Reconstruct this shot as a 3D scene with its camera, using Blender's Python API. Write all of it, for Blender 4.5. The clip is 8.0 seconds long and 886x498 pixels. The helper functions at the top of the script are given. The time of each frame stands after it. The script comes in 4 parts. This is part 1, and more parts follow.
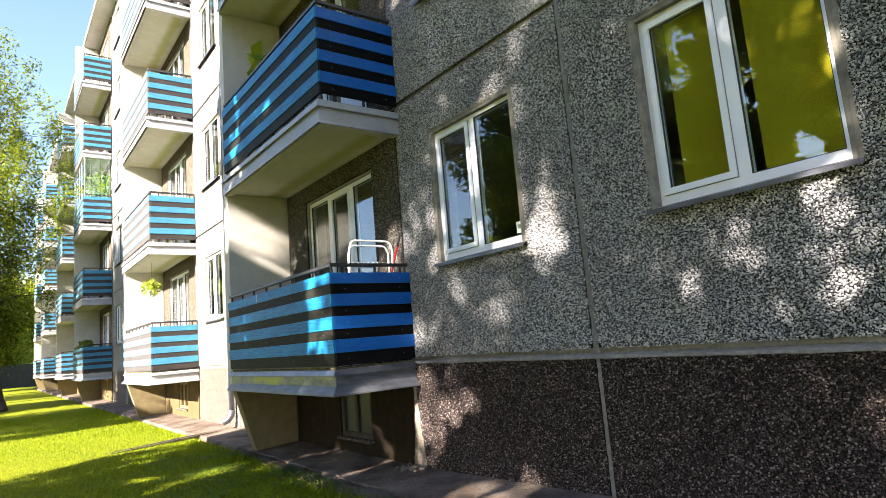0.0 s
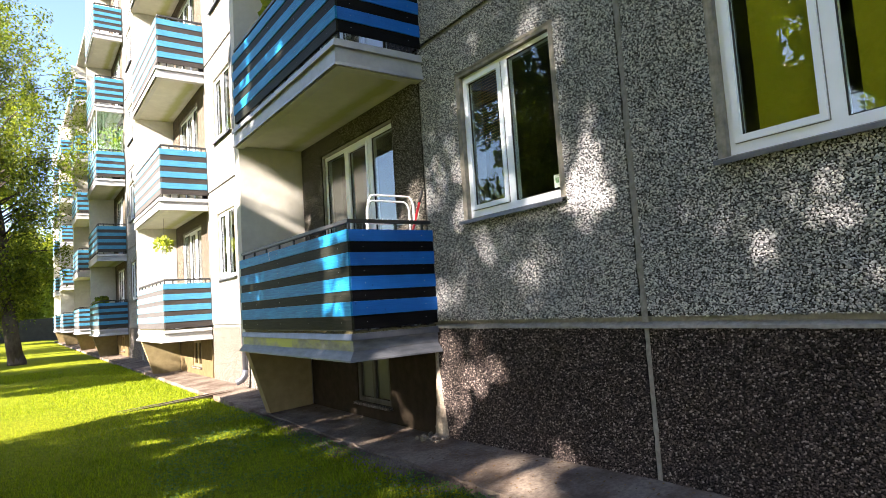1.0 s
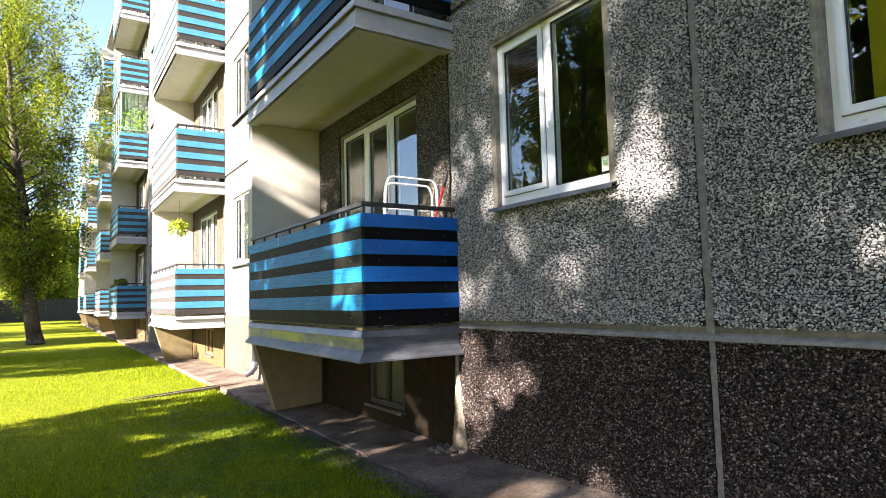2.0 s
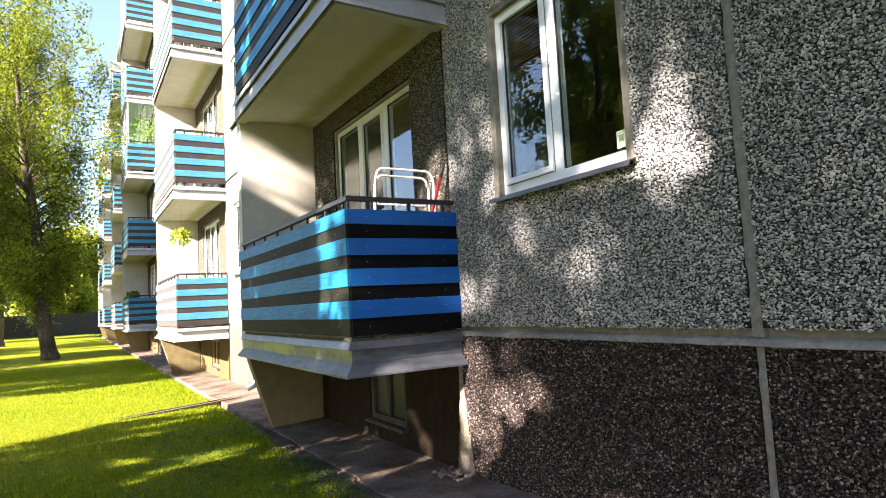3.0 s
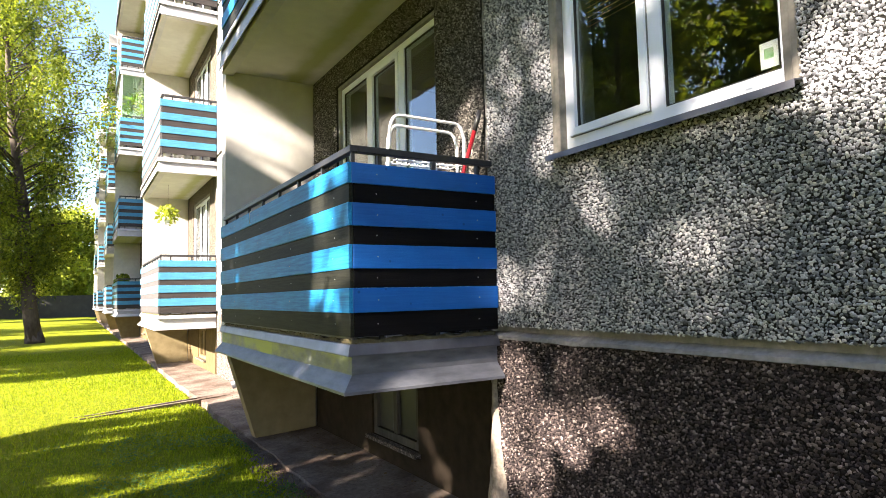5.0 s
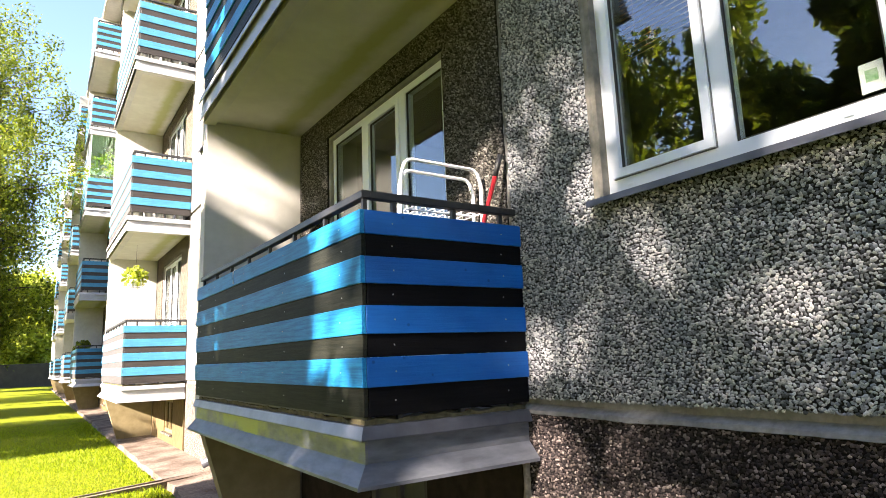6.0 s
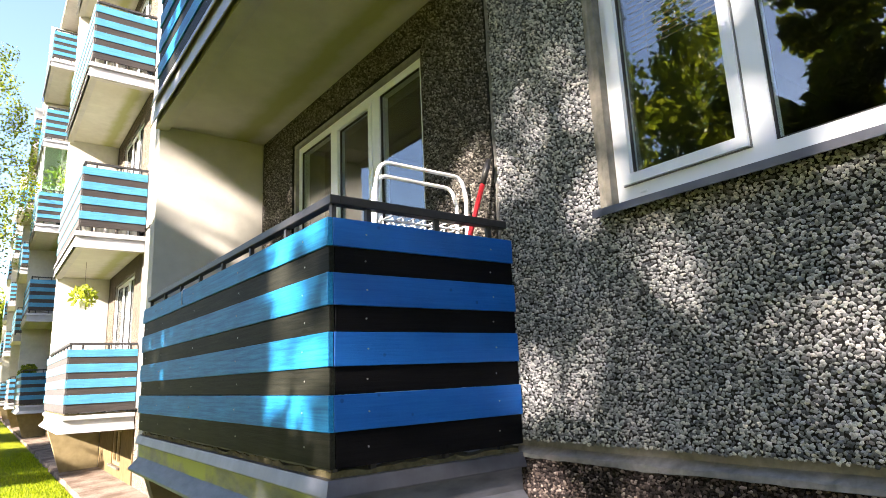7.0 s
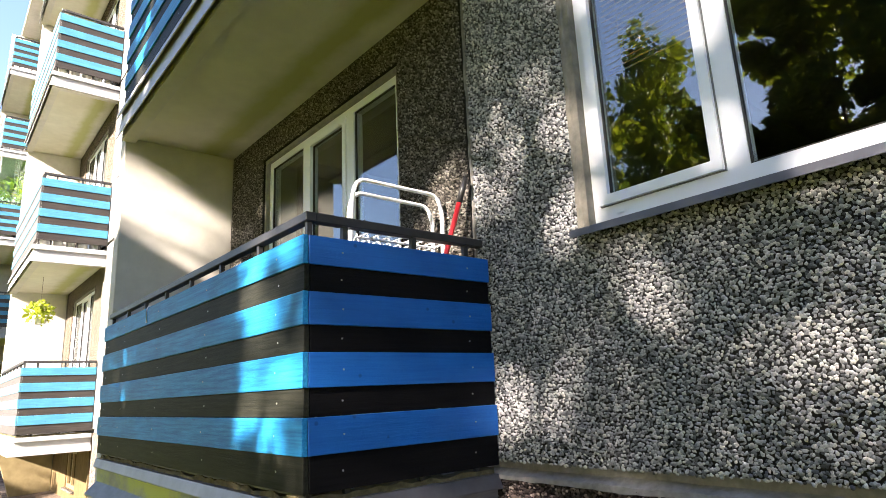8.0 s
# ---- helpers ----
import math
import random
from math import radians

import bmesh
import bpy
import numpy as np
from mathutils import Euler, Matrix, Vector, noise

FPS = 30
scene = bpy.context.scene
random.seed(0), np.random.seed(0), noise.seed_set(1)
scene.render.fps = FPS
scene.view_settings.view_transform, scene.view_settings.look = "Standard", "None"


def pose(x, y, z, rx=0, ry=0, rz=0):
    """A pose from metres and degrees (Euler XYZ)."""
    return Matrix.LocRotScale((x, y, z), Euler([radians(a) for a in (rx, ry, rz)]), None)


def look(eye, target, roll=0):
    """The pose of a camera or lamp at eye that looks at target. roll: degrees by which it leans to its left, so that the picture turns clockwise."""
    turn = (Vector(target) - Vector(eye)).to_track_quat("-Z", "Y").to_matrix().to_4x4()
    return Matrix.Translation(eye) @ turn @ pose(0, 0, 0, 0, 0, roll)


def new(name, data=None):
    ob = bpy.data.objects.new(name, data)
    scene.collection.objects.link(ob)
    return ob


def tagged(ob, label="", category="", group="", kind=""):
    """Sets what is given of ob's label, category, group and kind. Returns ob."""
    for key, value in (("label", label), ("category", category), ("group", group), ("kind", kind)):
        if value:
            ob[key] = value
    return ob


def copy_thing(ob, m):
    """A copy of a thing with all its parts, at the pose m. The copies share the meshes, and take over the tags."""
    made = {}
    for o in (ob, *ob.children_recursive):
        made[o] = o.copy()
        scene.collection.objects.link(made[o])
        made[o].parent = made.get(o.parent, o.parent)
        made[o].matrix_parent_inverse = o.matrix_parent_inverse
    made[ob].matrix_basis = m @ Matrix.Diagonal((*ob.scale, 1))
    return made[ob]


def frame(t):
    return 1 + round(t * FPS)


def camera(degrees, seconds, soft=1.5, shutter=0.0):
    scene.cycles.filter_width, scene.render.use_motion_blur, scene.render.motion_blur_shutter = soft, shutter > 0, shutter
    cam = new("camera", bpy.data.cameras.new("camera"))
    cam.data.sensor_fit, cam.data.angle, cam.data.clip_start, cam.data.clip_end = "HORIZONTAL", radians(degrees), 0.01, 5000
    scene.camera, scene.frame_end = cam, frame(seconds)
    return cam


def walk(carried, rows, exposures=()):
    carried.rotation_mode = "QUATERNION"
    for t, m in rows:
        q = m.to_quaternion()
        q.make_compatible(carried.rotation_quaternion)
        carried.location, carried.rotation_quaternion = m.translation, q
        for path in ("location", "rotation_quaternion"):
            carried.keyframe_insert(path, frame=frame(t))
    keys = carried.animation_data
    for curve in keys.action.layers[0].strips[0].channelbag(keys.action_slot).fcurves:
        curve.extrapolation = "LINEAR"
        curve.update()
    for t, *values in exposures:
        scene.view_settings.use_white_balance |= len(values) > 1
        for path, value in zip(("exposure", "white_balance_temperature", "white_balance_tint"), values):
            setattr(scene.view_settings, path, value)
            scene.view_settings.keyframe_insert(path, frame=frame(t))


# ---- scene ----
cam = camera(72.3, 8.0, soft=0.6)
PATH = [
    (0, (-3.579, -2.992, 1.367), (-2.389, -1.411, 1.655), -4.8),
    (0.5, (-3.522, -2.738, 1.403), (-2.347, -1.128, 1.577), -3.5),
    (1, (-3.379, -2.533, 1.393), (-2.226, -0.907, 1.56), -3.8),
    (1.5, (-3.176, -2.276, 1.418), (-2.043, -0.638, 1.605), -3.2),
    (2, (-3.03, -1.998, 1.398), (-1.938, -0.329, 1.555), -1.5),
    (2.2, (-2.962, -1.894, 1.4), (-1.896, -0.207, 1.54), -2.6),
    (3.3, (-2.458, -1.477, 1.391), (-1.448, 0.239, 1.578), -3.2),
    (3.5, (-2.406, -1.376, 1.387), (-1.444, 0.367, 1.582), -2.6),
    (4, (-2.357, -1.098, 1.378), (-1.354, 0.617, 1.607), -1.0),
    (4.2, (-2.306, -0.971, 1.397), (-1.294, 0.748, 1.538), -1.0),
    (5.3, (-2.119, -0.375, 1.382), (-1.062, 1.315, 1.536), -1.4),
    (5.5, (-2.131, -0.287, 1.381), (-1.035, 1.378, 1.54), -1.3),
    (6, (-2.117, 0.003, 1.428), (-1.011, 1.634, 1.773), -2.3),
    (6.5, (-1.993, 0.246, 1.473), (-0.873, 1.863, 1.835), -3.1),
    (7, (-1.934, 0.378, 1.484), (-0.747, 1.936, 1.892), -2.5),
    (7.5, (-1.942, 0.403, 1.492), (-0.708, 1.915, 1.932), -2.7),
    (8, (-1.949, 0.416, 1.5), (-0.686, 1.899, 1.956), -2.7),
]
walk(cam, [(t, look(eye, target, roll)) for t, eye, target, roll in PATH], exposures=[(0.0, 3.13, 6080, 20), (2.0, 3.21, 6100, 21), (3.5, 3.30, 6300, 22), (5.5, 3.34, 6120, 22), (8.0, 3.34, 6200, 23)])

# ---- light ----
SUN = Vector((1.0, 0.21, -0.46)).normalized()
world = bpy.data.worlds.new("world")
scene.world = world
world.use_nodes = True
wn = world.node_tree.nodes
sky = wn.new("ShaderNodeTexSky")
sky.sky_type = "NISHITA"
sky.sun_disc = False
sky.sun_elevation = math.asin(-SUN.z)
sky.sun_rotation = math.atan2(-SUN.x, -SUN.y)
sky.dust_density = 0.5
wn["Background"].inputs["Strength"].default_value = 0.053
world.node_tree.links.new(sky.outputs[0], wn["Background"].inputs["Color"])
sun = new("sun", bpy.data.lights.new("sun", "SUN"))
sun.data.energy = 5.0
sun.data.angle = radians(0.6)
sun.data.color = (1.0, 0.885, 0.67)
sun.matrix_world = look((-40, -8, 20), Vector((-40, -8, 20)) + SUN)


# ---- materials ----
def nodes_of(name, rough=0.8, metal=0.0):
    m = bpy.data.materials.new(name)
    m.use_nodes = True
    nt = m.node_tree
    b = nt.nodes["Principled BSDF"]
    b.inputs["Roughness"].default_value = rough
    b.inputs["Metallic"].default_value = metal
    return m, nt, b


def coords(nt, scale=(1, 1, 1), kind="Object"):
    c = nt.nodes.new("ShaderNodeTexCoord")
    mp = nt.nodes.new("ShaderNodeMapping")
    mp.inputs["Scale"].default_value = scale
    nt.links.new(c.outputs[kind], mp.inputs[0])
    return mp.outputs[0]


def world_coords(nt, scale=(1, 1, 1)):
    g = nt.nodes.new("ShaderNodeNewGeometry")
    mp = nt.nodes.new("ShaderNodeMapping")
    mp.inputs["Scale"].default_value = scale
    nt.links.new(g.outputs["Position"], mp.inputs[0])
    return mp.outputs[0]


def noise_tex(nt, vec, scale, detail=4, rough=0.6):
    n = nt.nodes.new("ShaderNodeTexNoise")
    n.inputs["Scale"].default_value = scale
    n.inputs["Detail"].default_value = detail
    n.inputs["Roughness"].default_value = rough
    nt.links.new(vec, n.inputs["Vector"])
    return n.outputs["Fac"]


def ramp(nt, fac, stops):
    r = nt.nodes.new("ShaderNodeValToRGB")
    while len(r.color_ramp.elements) < len(stops):
        r.color_ramp.elements.new(0.5)
    for e, (p, c) in zip(r.color_ramp.elements, stops):
        e.position = p
        e.color = (*c, 1) if len(c) == 3 else c
    nt.links.new(fac, r.inputs[0])
    return r.outputs[0]


def mixed(nt, fac, a, b, mode="MIX"):
    m = nt.nodes.new("ShaderNodeMix")
    m.data_type = "RGBA"
    m.blend_type = mode
    for sock, v in ((m.inputs["Factor"], fac), (m.inputs["A"], a), (m.inputs["B"], b)):
        if isinstance(v, (int, float)):
            sock.default_value = v
        elif isinstance(v, tuple):
            sock.default_value = (*v, 1)
        else:
            nt.links.new(v, sock)
    return m.outputs["Result"]


def bump(nt, b, height, strength=0.4, distance=0.005):
    n = nt.nodes.new("ShaderNodeBump")
    n.inputs["Strength"].default_value = strength
    n.inputs["Distance"].default_value = distance
    nt.links.new(height, n.inputs["Height"])
    nt.links.new(n.outputs[0], b.inputs["Normal"])


def grey(v):
    return (v, v, v)


def simple(name, a, b, rough=0.7, scale=12.0, metal=0.0, relief=0.15, stretch=(1, 1, 1), coarse=1.5):
    """Two tones mixed by a fine and a coarse noise, with a fine relief."""
    m, nt, bs = nodes_of(name, rough, metal)
    if rough >= 0.8:
        bs.inputs["Specular IOR Level"].default_value = 0.1
    v = coords(nt, stretch)
    fine, wide = noise_tex(nt, v, scale, 6), noise_tex(nt, v, coarse, 3)
    c = mixed(nt, ramp(nt, fine, [(0.3, grey(0)), (0.7, grey(1))]), a, b)
    c = mixed(nt, ramp(nt, wide, [(0.35, grey(0.0)), (0.7, grey(0.35))]), c, tuple(x * 0.6 for x in a))
    nt.links.new(c, bs.inputs["Base Color"])
    bump(nt, bs, fine, relief)
    return m


def dash_material(name, lo, mid, hi, scale=62.0):
    """Pebble dash seen from further off: cells of stone in a dark matrix."""
    m, nt, bs = nodes_of(name, 0.85)
    bs.inputs["Specular IOR Level"].default_value = 0.2
    v = world_coords(nt)
    cell = nt.nodes.new("ShaderNodeTexVoronoi")
    cell.inputs["Scale"].default_value = scale
    nt.links.new(v, cell.inputs["Vector"])
    edge = nt.nodes.new("ShaderNodeTexVoronoi")
    edge.feature = "DISTANCE_TO_EDGE"
    edge.inputs["Scale"].default_value = scale
    nt.links.new(v, edge.inputs["Vector"])
    sep = nt.nodes.new("ShaderNodeSeparateColor")
    nt.links.new(cell.outputs["Color"], sep.inputs[0])
    stone = ramp(nt, sep.outputs[0], [(0.0, lo), (0.5, mid), (1.0, hi)])
    gap = ramp(nt, edge.outputs["Distance"], [(0.02, grey(1)), (0.12, grey(0))])
    c = mixed(nt, gap, stone, tuple(x * 0.35 for x in lo))
    wide = noise_tex(nt, v, 0.7, 4)
    c = mixed(nt, ramp(nt, wide, [(0.4, grey(0.0)), (0.75, grey(0.3))]), c, lo)
    nt.links.new(c, bs.inputs["Base Color"])
    bump(nt, bs, edge.outputs["Distance"], 0.9, 0.012)
    return m


def pebble_material(name, stops):
    m, nt, bs = nodes_of(name, 0.75)
    bs.inputs["Specular IOR Level"].default_value = 0.1
    g = nt.nodes.new("ShaderNodeNewGeometry")
    c = ramp(nt, g.outputs["Random Per Island"], stops)
    wide = noise_tex(nt, world_coords(nt), 1.3, 4)
    c = mixed(nt, ramp(nt, wide, [(0.4, grey(0.0)), (0.75, grey(0.3))]), c, stops[0][1])
    grain = noise_tex(nt, world_coords(nt), 260, 2)
    c = mixed(nt, ramp(nt, grain, [(0.35, grey(0.35)), (0.65, grey(0))]), c, grey(0.03))
    nt.links.new(c, bs.inputs["Base Color"])
    return m


def board_material(name, a, b, rough=0.45, stretch=(30, 1.2, 30), gloss=0.3):
    m, nt, bs = nodes_of(name, rough)
    bs.inputs["Specular IOR Level"].default_value = gloss
    v = coords(nt, stretch)
    info = nt.nodes.new("ShaderNodeObjectInfo")
    add = nt.nodes.new("ShaderNodeVectorMath")
    nt.links.new(v, add.inputs[0])
    scaled = nt.nodes.new("ShaderNodeVectorMath")
    scaled.operation = "SCALE"
    scaled.inputs["Scale"].default_value = 37.0
    nt.links.new(info.outputs["Random"], scaled.inputs[0])
    nt.links.new(scaled.outputs[0], add.inputs[1])
    grain = noise_tex(nt, add.outputs[0], 3.0, 6, 0.7)
    patch = noise_tex(nt, coords(nt), 4.0, 4)
    c = mixed(nt, ramp(nt, grain, [(0.35, grey(0)), (0.65, grey(1))]), a, b)
    c = mixed(nt, ramp(nt, patch, [(0.4, grey(0)), (0.75, grey(0.4))]), c, tuple(x * 0.55 for x in a))
    knot = nt.nodes.new("ShaderNodeTexVoronoi")
    knot.inputs["Scale"].default_value = 1.0
    kv = coords(nt, (9, 2.2, 9))
    nt.links.new(kv, knot.inputs["Vector"])
    c = mixed(nt, ramp(nt, knot.outputs["Distance"], [(0.05, grey(0.55)), (0.09, grey(0))]), c, tuple(x * 0.3 for x in a))
    nt.links.new(c, bs.inputs["Base Color"])
    bump(nt, bs, grain, 0.5, 0.004)
    return m


def glass_material(name, tint=(0.9, 0.95, 0.93), base=0.10):
    m, nt, bs = nodes_of(name, 0.0)
    out = nt.nodes["Material Output"]
    tr = nt.nodes.new("ShaderNodeBsdfTransparent")
    tr.inputs[0].default_value = (*tint, 1)
    gl = nt.nodes.new("ShaderNodeBsdfGlossy")
    gl.inputs["Roughness"].default_value = 0.0
    fr = nt.nodes.new("ShaderNodeLayerWeight")
    fr.inputs["Blend"].default_value = 0.5
    pw = nt.nodes.new("ShaderNodeMath")
    pw.operation = "POWER"
    nt.links.new(fr.outputs["Facing"], pw.inputs[0])
    pw.inputs[1].default_value = 4.0
    sc = nt.nodes.new("ShaderNodeMath")
    sc.operation = "MULTIPLY_ADD"
    nt.links.new(pw.outputs[0], sc.inputs[0])
    sc.inputs[1].default_value, sc.inputs[2].default_value = 0.9 - base, base
    mx = nt.nodes.new("ShaderNodeMixShader")
    nt.links.new(sc.outputs[0], mx.inputs[0])
    nt.links.new(tr.outputs[0], mx.inputs[1])
    nt.links.new(gl.outputs[0], mx.inputs[2])
    nt.links.new(mx.outputs[0], out.inputs["Surface"])
    return m


def leaf_material(name, dark, light):
    m, nt, bs = nodes_of(name, 0.55)
    bs.inputs["Specular IOR Level"].default_value = 0.2
    g = nt.nodes.new("ShaderNodeNewGeometry")
    c = ramp(nt, g.outputs["Random Per Island"], [(0.0, dark), (1.0, light)])
    nt.links.new(c, bs.inputs["Base Color"])
    tr = nt.nodes.new("ShaderNodeBsdfTranslucent")
    c2 = mixed(nt, 1.0, c, (1.0, 1.0, 0.35), "MULTIPLY")
    nt.links.new(c2, tr.inputs[0])
    mx = nt.nodes.new("ShaderNodeMixShader")
    mx.inputs[0].default_value = 0.5
    nt.links.new(bs.outputs[0], mx.inputs[1])
    nt.links.new(tr.outputs[0], mx.inputs[2])
    nt.links.new(mx.outputs[0], nt.nodes["Material Output"].inputs["Surface"])
    return m


M_DASH = dash_material("pebble_dash", (0.085, 0.085, 0.087), (0.32, 0.315, 0.31), (0.66, 0.64, 0.61))
M_MATRIX = simple("dash_matrix", (0.012, 0.012, 0.012), (0.026, 0.025, 0.024), 0.95, 60)
M_PEBBLE = pebble_material("pebbles", [(0.0, (0.07, 0.075, 0.083)), (0.25, (0.22, 0.23, 0.25)), (0.55, (0.44, 0.455, 0.48)), (0.85, (0.66, 0.67, 0.69)), (1.0, (0.78, 0.77, 0.745))])
# Soot and the balcony's shade are both put into these darker stone colours
M_SOOT_SHADE_PEBBLE = pebble_material("soot_and_shade_pebbles", [(0.0, (0.03, 0.027, 0.023)), (0.4, (0.095, 0.088, 0.077)), (0.85, (0.24, 0.225, 0.20)), (1.0, (0.42, 0.40, 0.37))])
M_SOOT_SHADE_DASH = dash_material("soot_and_shade_dash", (0.035, 0.030, 0.024), (0.13, 0.105, 0.08), (0.25, 0.21, 0.165))
M_PLINTH = dash_material("plinth_dash", (0.045, 0.037, 0.032), (0.13, 0.108, 0.093), (0.27, 0.235, 0.205), 75.0)
M_PLINTH_MATRIX = simple("plinth_matrix", (0.007, 0.005, 0.006), (0.015, 0.012, 0.012), 0.95, 60)
M_PLINTH_PEBBLE = pebble_material("plinth_pebbles", [(0.0, (0.010, 0.008, 0.009)), (0.45, (0.052, 0.040, 0.040)), (0.85, (0.15, 0.118, 0.108)), (1.0, (0.40, 0.34, 0.315))])
M_JOINT = simple("joint_mortar", (0.17, 0.168, 0.155), (0.30, 0.295, 0.28), 0.9, 25, relief=0.5)
M_SPLASH = simple("splashed_mortar", (0.16, 0.135, 0.11), (0.34, 0.29, 0.235), 0.95, 38, relief=1.0, coarse=7.0)
M_RUBBLE = simple("rubble", (0.13, 0.11, 0.09), (0.24, 0.20, 0.165), 0.95, 40, relief=0.6)
M_CONCRETE = simple("concrete", (0.20, 0.19, 0.175), (0.30, 0.285, 0.26), 0.9, 18, relief=0.3)
M_REVEAL = simple("reveal_cement", (0.13, 0.125, 0.11), (0.30, 0.28, 0.235), 0.95, 11, relief=0.8, coarse=3.0)
M_RENDER = simple("painted_render", (0.49, 0.475, 0.44), (0.56, 0.545, 0.505), 0.85, 9, relief=0.25)
M_CRUST = simple("mossy_crust", (0.07, 0.06, 0.035), (0.17, 0.15, 0.085), 0.95, 30, relief=0.9)
M_PIER = simple("pier_paint", (0.19, 0.15, 0.08), (0.26, 0.21, 0.115), 0.9, 7, relief=0.4)
M_ZINC = simple("zinc_flashing", (0.11, 0.115, 0.14), (0.19, 0.20, 0.24), 0.40, 5, metal=0.75, relief=0.06)
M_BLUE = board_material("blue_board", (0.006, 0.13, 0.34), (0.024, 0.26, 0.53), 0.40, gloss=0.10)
# Darker copy of the front blue: the end face's shade is in the colour
M_BLUE_SHADE_END = board_material("blue_board_shade_end", (0.005, 0.090, 0.37), (0.009, 0.115, 0.43), 0.42, (1.2, 30, 30), gloss=0.3)
# Paler copies for the far balconies: sunlight and glare put into the colour
M_BLUE_LIT_END = board_material("lit_blue_board_end", (0.022, 0.165, 0.32), (0.05, 0.25, 0.40), 0.7, (1.2, 30, 30), gloss=0.6)
M_BLUE_LIT = board_material("lit_blue_board", (0.055, 0.21, 0.35), (0.11, 0.31, 0.45), 0.75, gloss=0.6)
M_BLACK_LIT = board_material("lit_black_board", (0.028, 0.025, 0.025), (0.06, 0.054, 0.054), 0.75, gloss=0.6)
M_BLACK = board_material("black_board", (0.010, 0.011, 0.009), (0.026, 0.027, 0.021), 0.45, gloss=0.035)
# Black taken further down for the end face, its shade put into the colour
M_BLACK_SHADE_END = board_material("black_board_shade_end", (0.004, 0.004, 0.005), (0.007, 0.007, 0.008), 0.5, (1.2, 30, 30), gloss=0.06)
# Far ends: black lightened by colour to stand for the sun on it
M_BLACK_LIT_END = board_material("lit_black_board_end", (0.020, 0.017, 0.016), (0.042, 0.036, 0.034), 0.5, (1.2, 30, 30), gloss=0.4)
M_FASCIA = simple("fascia_sheet", (0.30, 0.305, 0.32), (0.42, 0.425, 0.44), 0.5, 6, metal=0.15, relief=0.06)
M_GREY_WOOD = simple("grey_frame_paint", (0.045, 0.042, 0.036), (0.085, 0.08, 0.07), 0.8, 14, stretch=(1, 1, 0.2))
# Dark opaque panes in place of glass, to keep the lawn's reflection out
M_DARK_PANE = simple("dark_opaque_pane", (0.010, 0.011, 0.009), (0.022, 0.022, 0.018), 0.35, 20, relief=0.05)
M_RAIL = simple("rail_paint", (0.018, 0.018, 0.02), (0.04, 0.038, 0.037), 0.45, 30, relief=0.1)
M_PVC = simple("white_pvc", (0.78, 0.82, 0.90), (0.82, 0.86, 0.92), 0.3, 3, relief=0.02)
M_GASKET = simple("gasket", (0.02, 0.02, 0.02), (0.03, 0.03, 0.03), 0.6)
M_GAP_SHADE = simple("sash_gap_shade", (0.16, 0.165, 0.175), (0.22, 0.225, 0.235), 0.6)
M_GLASS = glass_material("window_glass")
M_DIM_GLASS = glass_material("dim_glass", (0.5, 0.5, 0.45), 0.03)
M_GREEN_GLASS = glass_material("green_glass", (0.70, 0.90, 0.80), 0.12)
M_ROOM = simple("room_wall", (0.10, 0.09, 0.075), (0.14, 0.125, 0.10), 0.9)
M_YELLOW_BLIND = simple("yellow_blind", (0.40, 0.33, 0.008), (0.44, 0.37, 0.012), 0.8, 40, relief=0.05)
M_SLAT = simple("blind_slat", (0.50, 0.26, 0.06), (0.60, 0.33, 0.09), 0.5)
M_STEEL = simple("white_tube", (0.76, 0.78, 0.80), (0.82, 0.84, 0.86), 0.25, metal=0.0, relief=0.02)
M_SCREW = simple("screw_zinc", (0.30, 0.30, 0.29), (0.4, 0.4, 0.39), 0.4, metal=0.6)
M_RED = simple("red_plastic", (0.45, 0.02, 0.025), (0.52, 0.03, 0.035), 0.35, relief=0.02)
M_BLACKPL = simple("black_plastic", (0.015, 0.015, 0.016), (0.025, 0.025, 0.026), 0.4)
M_BARK = simple("bark", (0.06, 0.045, 0.035), (0.15, 0.12, 0.095), 0.95, 14, relief=0.9, stretch=(1, 1, 0.3))
M_BIRCH = simple("birch_leafless_bark", (0.045, 0.037, 0.03), (0.10, 0.085, 0.07), 0.95, 9, relief=0.9, stretch=(1, 1, 0.5))
M_LEAF = leaf_material("leaf", (0.05, 0.085, 0.010), (0.22, 0.26, 0.025))
M_LEAF_YELLOW = leaf_material("leaf_yellow", (0.16, 0.22, 0.02), (0.34, 0.38, 0.05))
# Recess paint taken to near black: shade under the nearest balcony, as colour
M_SHADED_RECESS = simple("shaded_recess_paint", (0.016, 0.012, 0.008), (0.034, 0.026, 0.018), 0.95, 9, relief=0.4)
M_RECESS = simple("recess_paint", (0.085, 0.06, 0.03), (0.13, 0.095, 0.048), 0.9, 9, relief=0.4)
M_WOOD = simple("ochre_frame", (0.16, 0.115, 0.05), (0.23, 0.165, 0.075), 0.6, 14, stretch=(1, 1, 0.2))
M_FARWALL = simple("far_concrete_wall", (0.045, 0.044, 0.040), (0.07, 0.068, 0.062), 0.9, 3)
M_FARDARK = simple("far_shed_wall", (0.045, 0.03, 0.022), (0.07, 0.05, 0.035), 0.9, 3)
M_ROOF = simple("roof_sheet", (0.12, 0.11, 0.10), (0.17, 0.16, 0.15), 0.8)


